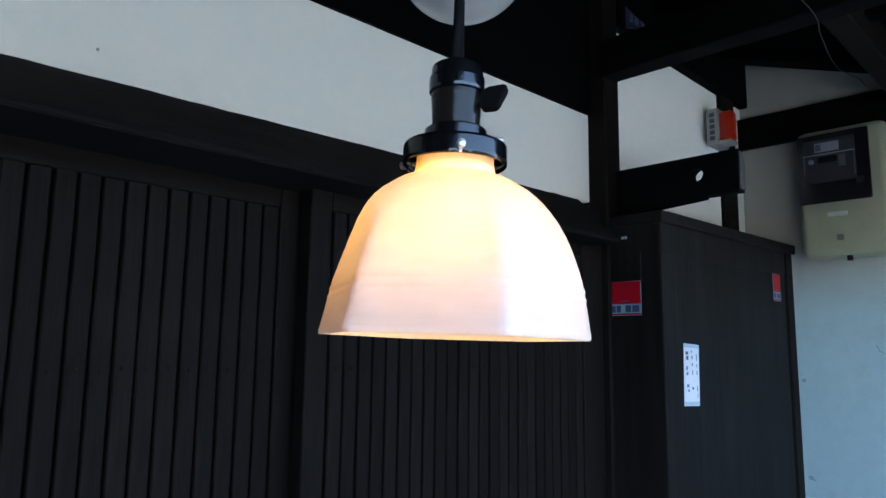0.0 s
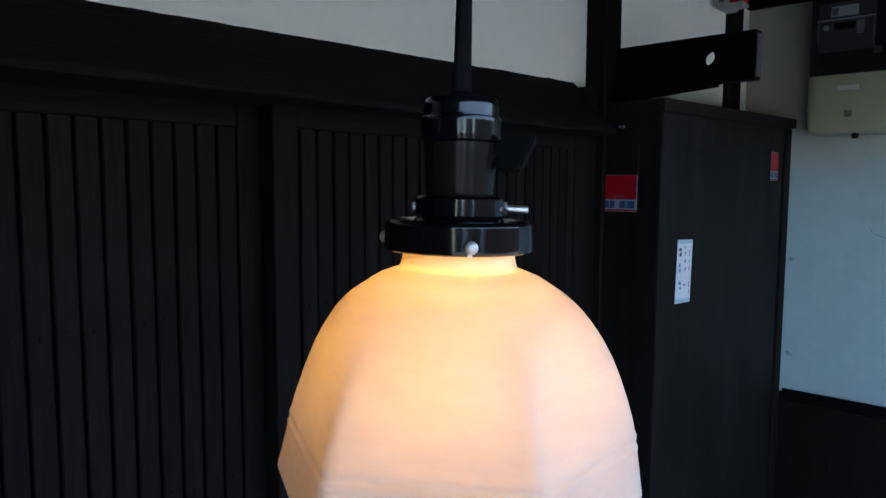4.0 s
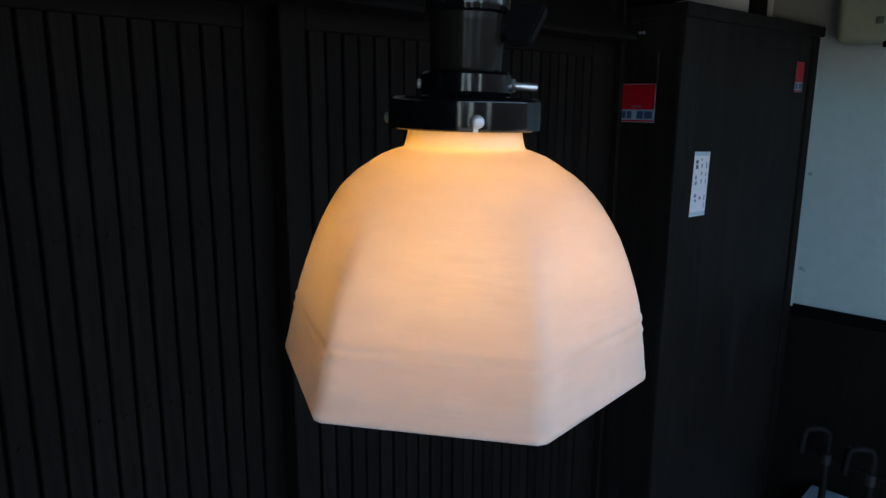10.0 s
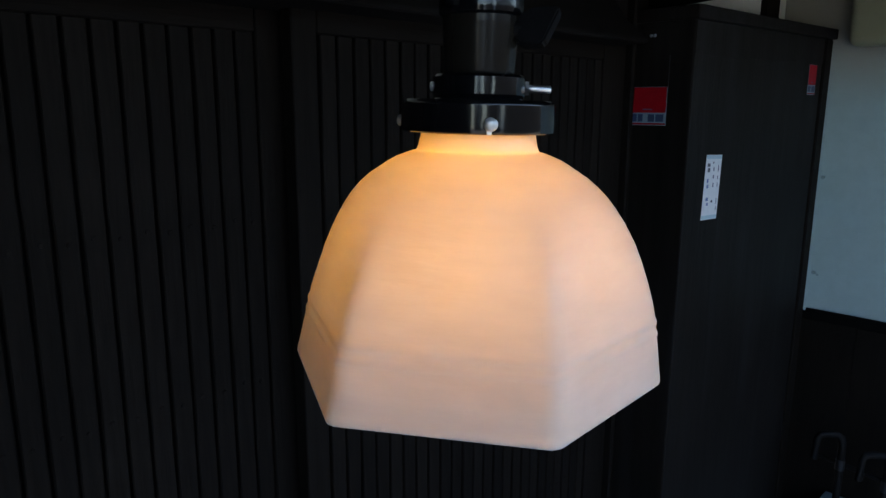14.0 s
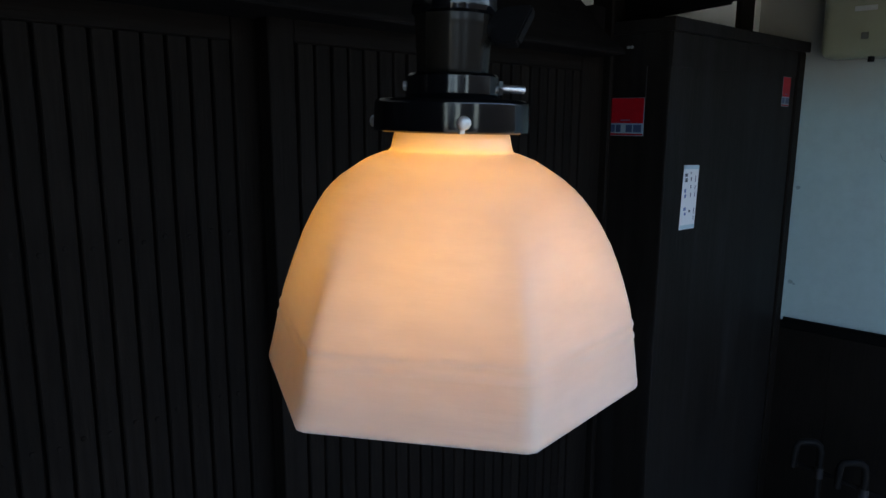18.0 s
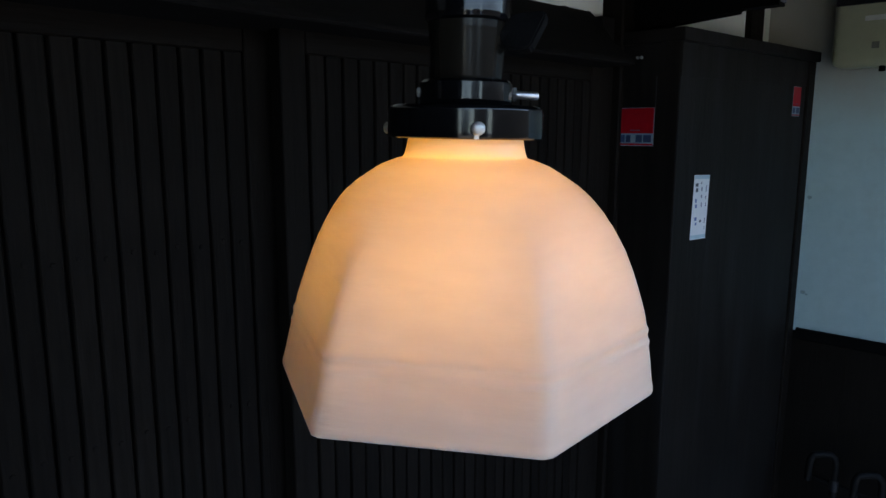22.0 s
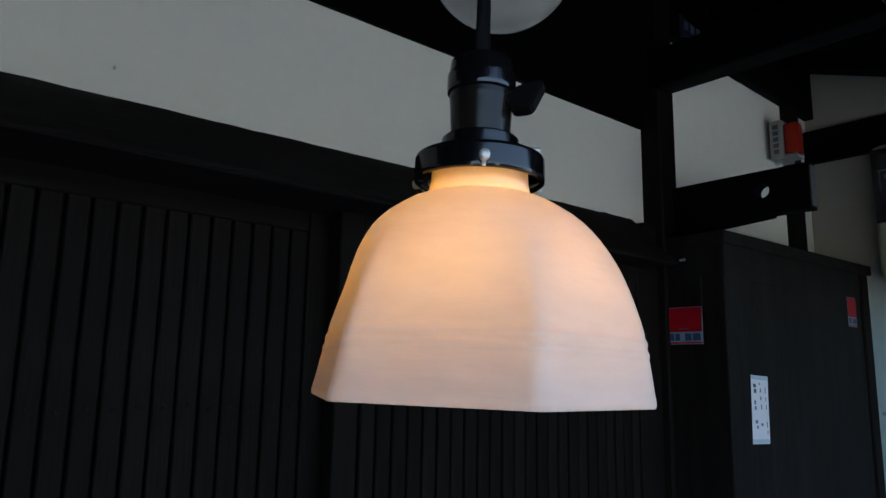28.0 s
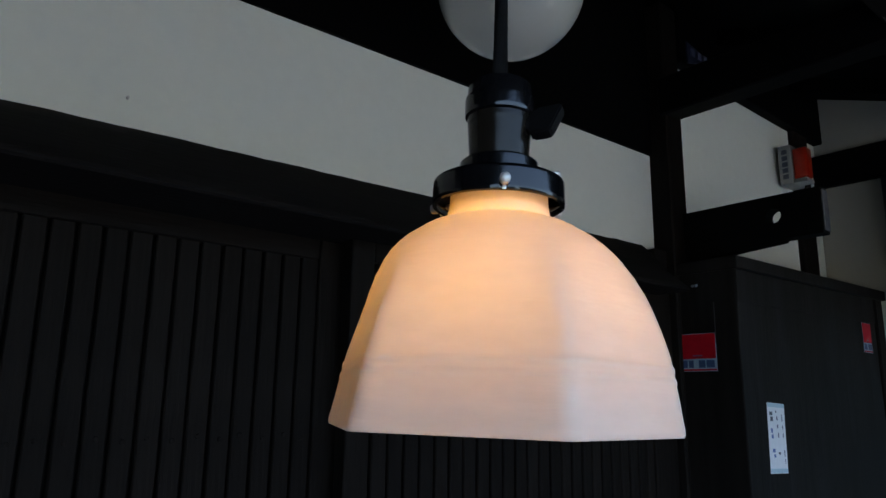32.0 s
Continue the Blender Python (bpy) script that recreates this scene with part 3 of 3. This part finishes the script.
part("catch", block(1.6045, 1.6075, 0.8795, 0.8815, 1.835, 1.908, 0), M_GREYP, sb, "thin metal catch")
for k, y in enumerate((0.921, 0.930)):
    part("screw", rod((1.608, y, 1.952), (1.602, y, 1.952), 0.0045 - 0.0006 * k, 12, 0.003), M_PRINT, sb, "dull screw head")


def security_sticker(name_loc, m, wide=1.0):
    """A square sticker in its own plane: x across, z up, facing -y."""
    o = thing("security_sticker", name_loc, "red and pale blue security sticker with navy marks on black board", "sticker", group="security stickers", turn=m)
    BASE[o] = Vector((0, 0, 0))
    w = wide
    part("sheet", block(-0.048 * w, 0.048 * w, -0.0006, 0.0, -0.044, 0.0435, 0), M_CYAN, o)
    part("red_field", block(-0.0465 * w, 0.0465 * w, -0.0012, -0.0007, -0.015, 0.0425, 0), M_RED, o)
    part("red_line", block(-0.047 * w, 0.047 * w, -0.0012, -0.0007, -0.0425, -0.0385, 0), M_RED, o)
    part("faint_line", block(-0.014 * w, 0.012 * w, -0.0017, -0.0013, -0.009, -0.0065, 0), M_FADED, o)
    for a, b in ((-0.042, -0.029), (-0.026, -0.013), (0.001, 0.018), (0.021, 0.042)):
        part("mark", block(a * w, b * w, -0.0012, -0.0007, -0.0355, -0.0185, 0), M_NAVY, o)
    return o


security_sticker((1.6055, 0.9268, 1.795), pose(0, 0, 0, 0, 0, -90), 0.95)
security_sticker((2.391, 0.8235, 1.874), pose(0, 0, 0, 0, 0, 0), 0.70)

lab = thing("notice_label", (1.747, 0.8235, 1.603), "narrow white paper label with faint printed lines on black board", "label", turn=pose(0, 0, 0, 0, 2.5, 0))
BASE[lab] = Vector((0, 0, 0))
part("sheet", block(-0.043, 0.043, -0.0008, 0, -0.078, 0.078, 0), M_PAPER, lab)
for z in (0.073, -0.072):
    part("blue_strip", block(-0.042, 0.042, -0.0014, -0.0009, z - 0.0045, z + 0.0045, 0), M_STRIP, lab)
for u, v, w, h, mt in ((-0.027, 0.054, 0.014, 0.008, M_INK), (-0.025, 0.042, 0.012, 0.010, M_INK), (-0.027, 0.016, 0.008, 0.010, M_BLUEINK), (-0.025, 0.003, 0.009, 0.009, M_BLUEINK), (-0.022, -0.028, 0.012, 0.008, M_BLUEINK),
                       (-0.018, -0.040, 0.008, 0.007, M_BLUEINK), (-0.002, 0.059, 0.004, 0.005, M_INK), (0.002, 0.044, 0.005, 0.009, M_FADED), (0.003, 0.026, 0.005, 0.008, M_FADED), (0.005, 0.006, 0.004, 0.011, M_FADED),
                       (0.006, -0.034, 0.009, 0.006, M_INK), (0.027, 0.045, 0.003, 0.016, M_FADED), (0.028, 0.024, 0.003, 0.008, M_FADED), (0.029, 0.006, 0.003, 0.010, M_FADED), (0.031, -0.034, 0.003, 0.014, M_FADED), (0.033, -0.052, 0.002, 0.010, M_FADED)):
    part("printed_bar", block(u - w / 2, u + w / 2, -0.0014, -0.0009, v - h / 2, v + h / 2, 0), mt, lab)

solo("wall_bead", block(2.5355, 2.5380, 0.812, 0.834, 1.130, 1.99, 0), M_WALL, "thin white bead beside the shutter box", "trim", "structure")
for pts in ([(0.593, 1.690), (0.586, 1.672), (0.565, 1.660), (0.52, 1.648), (0.475, 1.640)], [(0.470, 1.52), (0.462, 1.50), (0.458, 1.478)], [(0.53, 1.42), (0.50, 1.405), (0.47, 1.40)]):
    ob = solo("scuff", tube([(X_EAST - 0.0002, y, z) for y, z in pts], 0.0011, 6), M_SCUFF, "thin grey scuff on the whitewashed wall", "scuff")
    tagged(ob, group="scuffs on the wall")

M_SMUDGE = mat("grey_smudge", (0.235, 0.315, 0.315), 0.9, var=0.3, scale=150, spec=0.1)
for y, z, r in ((0.812, 1.252, 0.011), (0.816, 1.571, 0.010), (0.826, 1.590, 0.005), (0.542, 1.759, 0.004), (0.800, 1.246, 0.005), (0.46, 1.50, 0.004)):
    bm = bmesh.new()
    ring = [bm.verts.new((X_EAST - 0.0012, y + r * (0.6 + 0.7 * abs(noise.noise(Vector((y * 40, k * 0.9, z * 30))))) * math.cos(k * math.pi / 8), z + r * (0.5 + 0.6 * abs(noise.noise(Vector((z * 50, k * 0.9, y * 30))))) * math.sin(k * math.pi / 8))) for k in range(16)]
    bm.faces.new(ring)
    foot = [bm.verts.new((X_EAST + 0.001, v.co.y, v.co.z)) for v in ring]
    for k in range(16):
        bm.faces.new((ring[k], ring[(k + 1) % 16], foot[(k + 1) % 16], foot[k]))
    ob = solo("smudge", bm, M_SMUDGE, "grey dirt smudge on the whitewashed wall", "smudge")
    tagged(ob, group="smudges on the wall")

# ---- electricity meter on the east wall ----
em = thing("electricity_meter", (2.52, 0.63, 1.975), "olive-beige plastic electricity meter box with a dark window", "electricity meter")
XF = 2.465
part("case", block(XF, X_EAST, 0.497, 0.764, 1.972, 2.398, 0.026, 4), M_BEIGE, em, smooth=True)
part("window_rim", block(XF - 0.006, XF + 0.004, 0.546, 0.758, 2.148, 2.380, 0.0048, 3), M_BLACKP, em, "dark window rim")
part("meter_unit", block(XF - 0.009, XF, 0.585, 0.735, 2.215, 2.360, 0.002), M_GREYP, em, "grey meter unit")
part("label_plate", block(XF - 0.0105, XF - 0.008, 0.630, 0.702, 2.318, 2.348, 0), M_PRINT, em, "printed plate, dimmed in colour as if behind a smoky cover")
part("printed_square", block(XF - 0.0115, XF - 0.0100, 0.683, 0.699, 2.322, 2.343, 0), M_INK, em)
part("display_frame", block(XF - 0.0115, XF - 0.008, 0.612, 0.700, 2.272, 2.306, 0.001), M_GREYP, em)
part("display", block(XF - 0.0125, XF - 0.011, 0.636, 0.692, 2.280, 2.299, 0), M_BLACKP, em, "black number display")
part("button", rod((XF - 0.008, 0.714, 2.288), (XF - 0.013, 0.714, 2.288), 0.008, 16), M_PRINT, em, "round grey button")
part("seal", block(XF - 0.010, XF - 0.006, 0.565, 0.587, 2.200, 2.220, 0.001), M_GREYP, em)
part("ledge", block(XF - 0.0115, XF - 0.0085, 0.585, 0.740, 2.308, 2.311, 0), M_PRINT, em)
part("name_plate", block(XF - 0.003, XF + 0.002, 0.620, 0.678, 2.101, 2.115, 0.001), M_PLATE, em, "small white plate")
part("emblem", block(XF - 0.002, XF + 0.002, 0.636, 0.655, 2.022, 2.041, 0.001), M_EMBLEM, em, "small grey emblem")
part("guide", block(XF - 0.0115, XF - 0.0085, 0.7345, 0.7375, 2.246, 2.309, 0), M_DIMGREY, em, "thin pale guide")
part("guide", block(XF - 0.0115, XF - 0.0085, 0.5865, 0.5895, 2.228, 2.306, 0), M_DIMGREY, em, "thin pale guide")
part("reading_panel", block(XF - 0.0125, XF - 0.011, 0.613, 0.632, 2.262, 2.300, 0), M_DIMGREY, em, "dull grey panel")
part("cable_gland", rod((2.49, 0.628, 1.974), (2.49, 0.628, 1.958), 0.009, 12), M_RUBBER, em)

# ---- alarm siren on the post ----
si = thing("alarm_siren", (2.26, 0.93, 2.34), "white alarm box, greyed in colour for shade, with orange lens on a black post", "alarm")
part("body", block(2.235, 2.325, 0.928, 0.967, 2.346, 2.472, 0.004, 2), M_SIREN, si, smooth=True)
part("lens", block(2.242, 2.285, 0.884, 0.9285, 2.358, 2.458, 0.008, 3), M_ORANGE, si, "translucent orange lens", smooth=True)
part("lower_lip", block(2.238, 2.29, 0.886, 0.9285, 2.345, 2.3575, 0.002), M_SIREN, si)
for k in range(5):
    part("mark", block(2.2335, 2.2346, 0.9385, 0.9555, 2.362 + 0.0200 * k, 2.3765 + 0.0200 * k, 0), M_INK, si)

# ---- small plaque high on the wall plate, and a loose cable ----
bm = bmesh.new()
tri = [(1.690, 2.632), (1.825, 2.610), (1.69, 2.568)]
va = [bm.verts.new((x, 0.950, z)) for x, z in tri]
vb = [bm.verts.new((x, 0.9545, z)) for x, z in tri]
bm.faces.new(va)
bm.faces.new(vb[::-1])
for k in range(3):
    bm.faces.new((va[k], vb[k], vb[(k + 1) % 3], va[(k + 1) % 3]))
pl = thing("wall_plaque", (1.75, 0.953, 2.57), "small dark blue plaque with pale marks under the eaves", "plaque")
part("plate", bm, M_DEEPNAVY, pl)
for k in range(3):
    part("mark", block(1.705 + 0.032 * k, 1.722 + 0.032 * k, 0.946, 0.9492, 2.594, 2.616, 0), M_FADED, pl)
pts = [(1.458, 0.432, 2.383), (1.489, 0.434, 2.386), (1.547, 0.435, 2.388), (1.576, 0.436, 2.387), (1.616, 0.44, 2.387), (1.676, 0.455, 2.391), (1.72, 0.465, 2.4), (1.89, 0.495, 2.418), (1.963, 0.508, 2.43), (2.1, 0.525, 2.448), (2.286, 0.54, 2.493), (2.434, 0.55, 2.527), (2.508, 0.555, 2.531), (2.539, 0.557, 2.537)]
solo("loose_cable", tube(pts, 0.0013, 8), M_CABLE, "thin grey cable hanging loose under the eaves", "cable", smooth=True)

# ---- pendant lamp ----
LX, LY = 0.3417, 0.3302
LEANING = Vector((0, 0, 1)).rotation_difference(Vector((0.0157, -0.0100, 1))).to_matrix().to_4x4()
lamp = thing("pendant_lamp", (LX, LY, 1.6671), "lit pendant lamp with a six-sided milk-glass shade on a black cord", "pendant lamp", turn=LEANING)
BASE[lamp] = Vector((0, 0, 1.661))
PROFILE = [(1.6610, 0.0906), (1.6625, 0.0911), (1.6650, 0.0909), (1.6680, 0.0902), (1.6720, 0.0894), (1.6770, 0.0884), (1.6813, 0.0877), (1.6850, 0.0870), (1.6860, 0.0872),
           (1.6872, 0.0872), (1.6884, 0.0867), (1.6893, 0.0862), (1.6906, 0.0860), (1.6918, 0.08625), (1.6930, 0.0862), (1.6942, 0.0857), (1.6952, 0.0850), (1.6990, 0.0843), (1.7050, 0.0825), (1.7120, 0.0802), (1.7210, 0.0769),
           (1.7300, 0.0731), (1.7390, 0.0682), (1.7464, 0.0633), (1.7510, 0.0597), (1.7550, 0.0559), (1.7590, 0.0513), (1.7620, 0.0468), (1.7649, 0.0425), (1.7672, 0.0386), (1.7689, 0.0345),
           (1.7701, 0.0312), (1.7704, 0.0297), (1.7708, 0.0288), (1.7717, 0.0282), (1.7736, 0.0276), (1.7766, 0.0270), (1.7795, 0.0264), (1.7860, 0.0261), (1.7890, 0.0260)]
PHI = 3.205
SEG = 144


def shade_radius(a, z, r):
    """Six flat sides at the rim, round at the neck."""
    k = max(0.0, min(1.0, (1.7720 - z) / 0.070))
    k = k * k * (3 - 2 * k)
    p = 16 + 74 * k * k
    u = (a - PHI) % (math.pi / 3) - math.pi / 6
    six = lambda t: sum(max(0.0, math.cos(t + math.pi / 3 * i)) ** p for i in (-1, 0, 1)) ** (-1 / p)
    return r * (1 + k * (six(u) / six(math.pi / 6) - 1))


def shade_mesh():
    bm = bmesh.new()
    outer, inner = [], []
    for z, r in PROFILE:
        outer.append([bm.verts.new((shade_radius(2 * math.pi * i / SEG, z, r) * math.cos(2 * math.pi * i / SEG), shade_radius(2 * math.pi * i / SEG, z, r) * math.sin(2 * math.pi * i / SEG), z)) for i in range(SEG)])
    for z, r in PROFILE[::-1]:
        if 1.6852 < z < 1.6955:
            r = 0.0870 - 0.193 * (z - 1.6850)
        r -= 0.0024 + 0.0011 * max(0.0, min(1.0, (1.702 - z) / 0.025)) + 0.0004 * max(0.0, min(1.0, (z - 1.735) / 0.030))
        zz = z - (0.0012 if 1.665 < z < 1.776 else 0.0) - 0.0009 * max(0.0, 1 - ((z - 1.7700) / 0.0058) ** 2)
        inner.append([bm.verts.new((shade_radius(2 * math.pi * i / SEG, z, r) * math.cos(2 * math.pi * i / SEG), shade_radius(2 * math.pi * i / SEG, z, r) * math.sin(2 * math.pi * i / SEG), zz)) for i in range(SEG)])
    rings = outer + inner
    for a, b in zip(rings, rings[1:] + rings[:1]):
        for i in range(SEG):
            j = (i + 1) % SEG
            bm.faces.new((a[i], a[j], b[j], b[i]))
    for v in bm.verts:
        band = max(0.0, 1 - abs(v.co.z - 1.675) / 0.0085)
        v.co += Vector((v.co.x, v.co.y, 0)).normalized() * (0.0007 * band * noise.noise(Vector((v.co.x, v.co.y, v.co.z)) * 130))
        bow = math.sin(math.pi * max(0.0, min(1.0, (v.co.z - 1.661) / 0.110)))
        v.co.x += 0.0011 * bow
        v.co.y -= 0.0011 * bow + 0.003 * (v.co.z - 1.661)
    return bm


part("shade", shade_mesh(), M_OPAL, lamp, "six-sided milk-glass shade with a raised double line", smooth=True)
holder = part("holder", lathe(crisp([(0.0215, 1.7915), (0.0338, 1.7937), (0.0348, 1.7931), (0.0353, 1.7920), (0.0356, 1.7815), (0.0354, 1.7800), (0.0345, 1.7794), (0.0330, 1.7797), (0.0322, 1.7815), (0.0320, 1.7880), (0.0215, 1.7890)]), n=96, close=True), M_BAKELITE, lamp, "glossy black shade holder ring", smooth=True)
for az in (229.5, 108.5, 349.0):
    c, s = math.cos(radians(az)), math.sin(radians(az))
    part("thumb_screw", merge(rod((0.027 * c, 0.027 * s, 1.7838), (0.0385 * c, 0.0385 * s, 1.7838), 0.0016, 10), rod((0.0380 * c, 0.0380 * s, 1.7838), (0.0415 * c, 0.0415 * s, 1.7838), 0.0028, 20, 0.0027, 0.0009)), M_SCREW, holder, "bright steel screw", smooth=True)
    part("slot_tab", merge(block(0, 0.0006, -0.0010, 0.0010, 1.7795, 1.7825, 0)), M_STEEL, holder).matrix_basis = Matrix.Rotation(radians(az), 4, "Z") @ Matrix.Translation((0.0355, 0, 0))
collar = part("collar", lathe(crisp([(0.014, 1.8048), (0.0200, 1.8048), (0.0212, 1.8036), (0.0214, 1.7960), (0.0208, 1.7945), (0.0216, 1.7935), (0.0216, 1.7910), (0.014, 1.7910)]), n=72, close=True), M_BAKELITE, lamp, "black collar", smooth=True)
c, s = math.cos(radians(316)), math.sin(radians(316))
part("bolt", merge(rod((0.018 * c, 0.018 * s, 1.7995), (0.0325 * c, 0.0325 * s, 1.7990), 0.0018, 12, 0.0018, 0.0010), rod((0.0214 * c, 0.0214 * s, 1.7995), (0.0228 * c, 0.0228 * s, 1.7995), 0.0034, 6)), M_STEEL, collar, "protruding steel bolt", smooth=True)
c, s = math.cos(radians(140)), math.sin(radians(140))
part("bolt", rod((0.020 * c, 0.020 * s, 1.7995), (0.0222 * c, 0.0222 * s, 1.7995), 0.0024, 12, 0.002, 0.0005), M_SCREW, collar, "small steel bolt head", smooth=True)
BODY = [(0.0, 1.8045), (0.0156, 1.8045), (0.0162, 1.8060), (0.0166, 1.8120), (0.0174, 1.8250), (0.0176, 1.8262), (0.0177, 1.8295), (0.0, 1.8296)]
CAP = [(0.0, 1.8297), (0.0178, 1.8297), (0.0183, 1.8300), (0.0190, 1.8306), (0.0192, 1.8325), (0.0192, 1.8395), (0.0190, 1.8408), (0.0181, 1.8414), (0.0180, 1.8424), (0.0177, 1.8470), (0.0173, 1.8486), (0.0162, 1.8496), (0.0120, 1.8500), (0.0, 1.8500)]
socket = part("socket", lathe(crisp(BODY), n=64), M_TINTBAKE, lamp, "bakelite key socket with a painted brown reflection", smooth=True)
part("socket_cap", lathe(crisp(CAP), n=64), M_BAKELITE, socket, "glossy black screw cap", smooth=True)
part("ferrule", lathe([(0.0, 1.8490), (0.0080, 1.8490), (0.0078, 1.8512), (0.0062, 1.8526), (0.0, 1.8526)], n=32), M_RUBBER, socket, smooth=True)
ka = radians(296)
kd = Vector((math.cos(ka), math.sin(ka), 0))
kp = Vector((-kd.y, kd.x, 0))
kb = Vector((0, 0, 1.8238))
part("key_stem", rod(kb + kd * 0.014, kb + kd * 0.023 + Vector((0, 0, 0.001)), 0.0052, 16, 0.0036), M_RUBBER, socket, "switch key stem", smooth=True)
bm = bmesh.new()
outline = [(0.0175, -0.0046), (0.0195, -0.0072), (0.0278, -0.0076), (0.0300, -0.0066), (0.0356, 0.0066), (0.0350, 0.0088), (0.0225, 0.0086), (0.0175, 0.0056)]
tw = radians(14)
loops = []
for th in (-0.0042, 0.0042):
    loops.append([bm.verts.new(kb + kd * a + (Vector((0, 0, 1)) * math.cos(tw) + kp * math.sin(tw)) * b + (kp * math.cos(tw) - Vector((0, 0, 1)) * math.sin(tw)) * th + Vector((0, 0, 0.06 * (a - 0.02)))) for a, b in outline])
bm.faces.new(loops[0])
bm.faces.new(loops[1][::-1])
for k in range(8):
    bm.faces.new((loops[0][k], loops[1][k], loops[1][(k + 1) % 8], loops[0][(k + 1) % 8]))
bmesh.ops.recalc_face_normals(bm, faces=bm.faces)
bmesh.ops.bevel(bm, geom=bm.edges[:], offset=0.0009, segments=2, affect="EDGES")
part("switch_key", bm, M_RUBBER, socket, "flat black switch key", smooth=True)
part("cord", tube([(0, 0, 1.8520), (0.0002, 0, 1.95), (0, 0, 2.2), (0, 0, 2.52)], 0.0046, 16), M_RUBBER, lamp, "thick black cord", smooth=True)
part("bulb", lathe([(0.0, 1.712), (0.008, 1.7132), (0.016, 1.718), (0.0205, 1.726), (0.0215, 1.735), (0.0200, 1.745), (0.0160, 1.755), (0.0128, 1.7685), (0.0, 1.7690)], n=32), M_BULB, lamp, "glowing warm bulb", smooth=True).visible_shadow = False
# added inside, out of view, and sized to shade the glass neck
part("neck_light_stop", lathe([(0.0, 1.7690), (0.0160, 1.7690), (0.0168, 1.7705), (0.0165, 1.7900), (0.0, 1.7900)], n=32), M_BAKELITE, lamp, "unseen black holder added to shade the neck from the bulb", smooth=True)

NECK = 1.7794 - 1.661
for o in lamp.children_recursive:
    for v in o.data.vertices:
        v.co.z = v.co.z * 0.973 if v.co.z < NECK else NECK * 0.973 + (v.co.z - NECK) * 1.015

# ---- globe lamp under the eaves ----
GX, GY, GZ, GR = 0.80, 0.752, 2.318, 0.1165
gl = thing("globe_lamp", (GX, GY, GZ - GR), "unlit white glass globe lamp under the eaves", "ceiling lamp")
prof = [(0.0, GZ - GR)] + [(GR * math.sin(a), GZ - GR * math.cos(a)) for a in [math.pi * k / 32 for k in range(1, 28)]] + [(0.045, GZ + 0.118), (0.0, GZ + 0.118)]
part("globe", lathe(prof, GX, GY, 64), M_GLOBE, gl, "glossy white glass globe", smooth=True)
part("cap", lathe([(0.0, GZ + 0.10), (0.056, GZ + 0.10), (0.058, GZ + 0.125), (0.030, GZ + 0.145), (0.012, GZ + 0.15), (0.0, GZ + 0.15)], GX, GY, 32), M_BAKELITE, gl, smooth=True)
part("stem", rod((GX, GY, GZ + 0.14), (GX, GY, slope(GY) + 0.01), 0.009, 16), M_BAKELITE, gl, smooth=True)

# ---- taps and blue basin beside the wainscot ----
tp = thing("standpipe", (2.42, 0.55, 0.0), "pair of dark bent water pipes beside the board wainscot", "water pipe")
for y0, zt in ((0.622, 0.792), (0.495, 0.768)):
    path = [(2.40, y0, 0.0), (2.40, y0, zt - 0.06), (2.40, y0, zt - 0.03), (2.398, y0 + 0.004, zt - 0.010), (2.392, y0 + 0.014, zt + 0.001), (2.375, y0 + 0.034, zt + 0.004), (2.358, y0 + 0.054, zt + 0.001), (2.352, y0 + 0.060, zt - 0.012), (2.350, y0 + 0.062, zt - 0.03), (2.350, y0 + 0.062, zt - 0.08)]
    part("pipe", tube(path, 0.011, 12), M_PIPE, tp, smooth=True)
    part("sleeve_nut", rod((2.40, y0, zt - 0.115), (2.40, y0, zt - 0.08), 0.0135, 12), M_GREYP, tp, "dull metal nut", smooth=True)
part("cross_bar", rod((2.41, 0.42, 0.672), (2.41, 0.70, 0.70), 0.007, 10), M_PIPE, tp, smooth=True)
ba = thing("blue_basin", (2.42, 0.59, 0.0), "pale blue plastic tub standing by the wainscot", "tub")
part("tub", merge(block(2.33, 2.54, 0.50, 0.68, 0.0, 0.506, 0.02, 2)), M_BLUE, ba, smooth=True)
part("rim", block(2.32, 2.55, 0.49, 0.69, 0.494, 0.514, 0.006, 2), M_BLUE, ba, smooth=True)
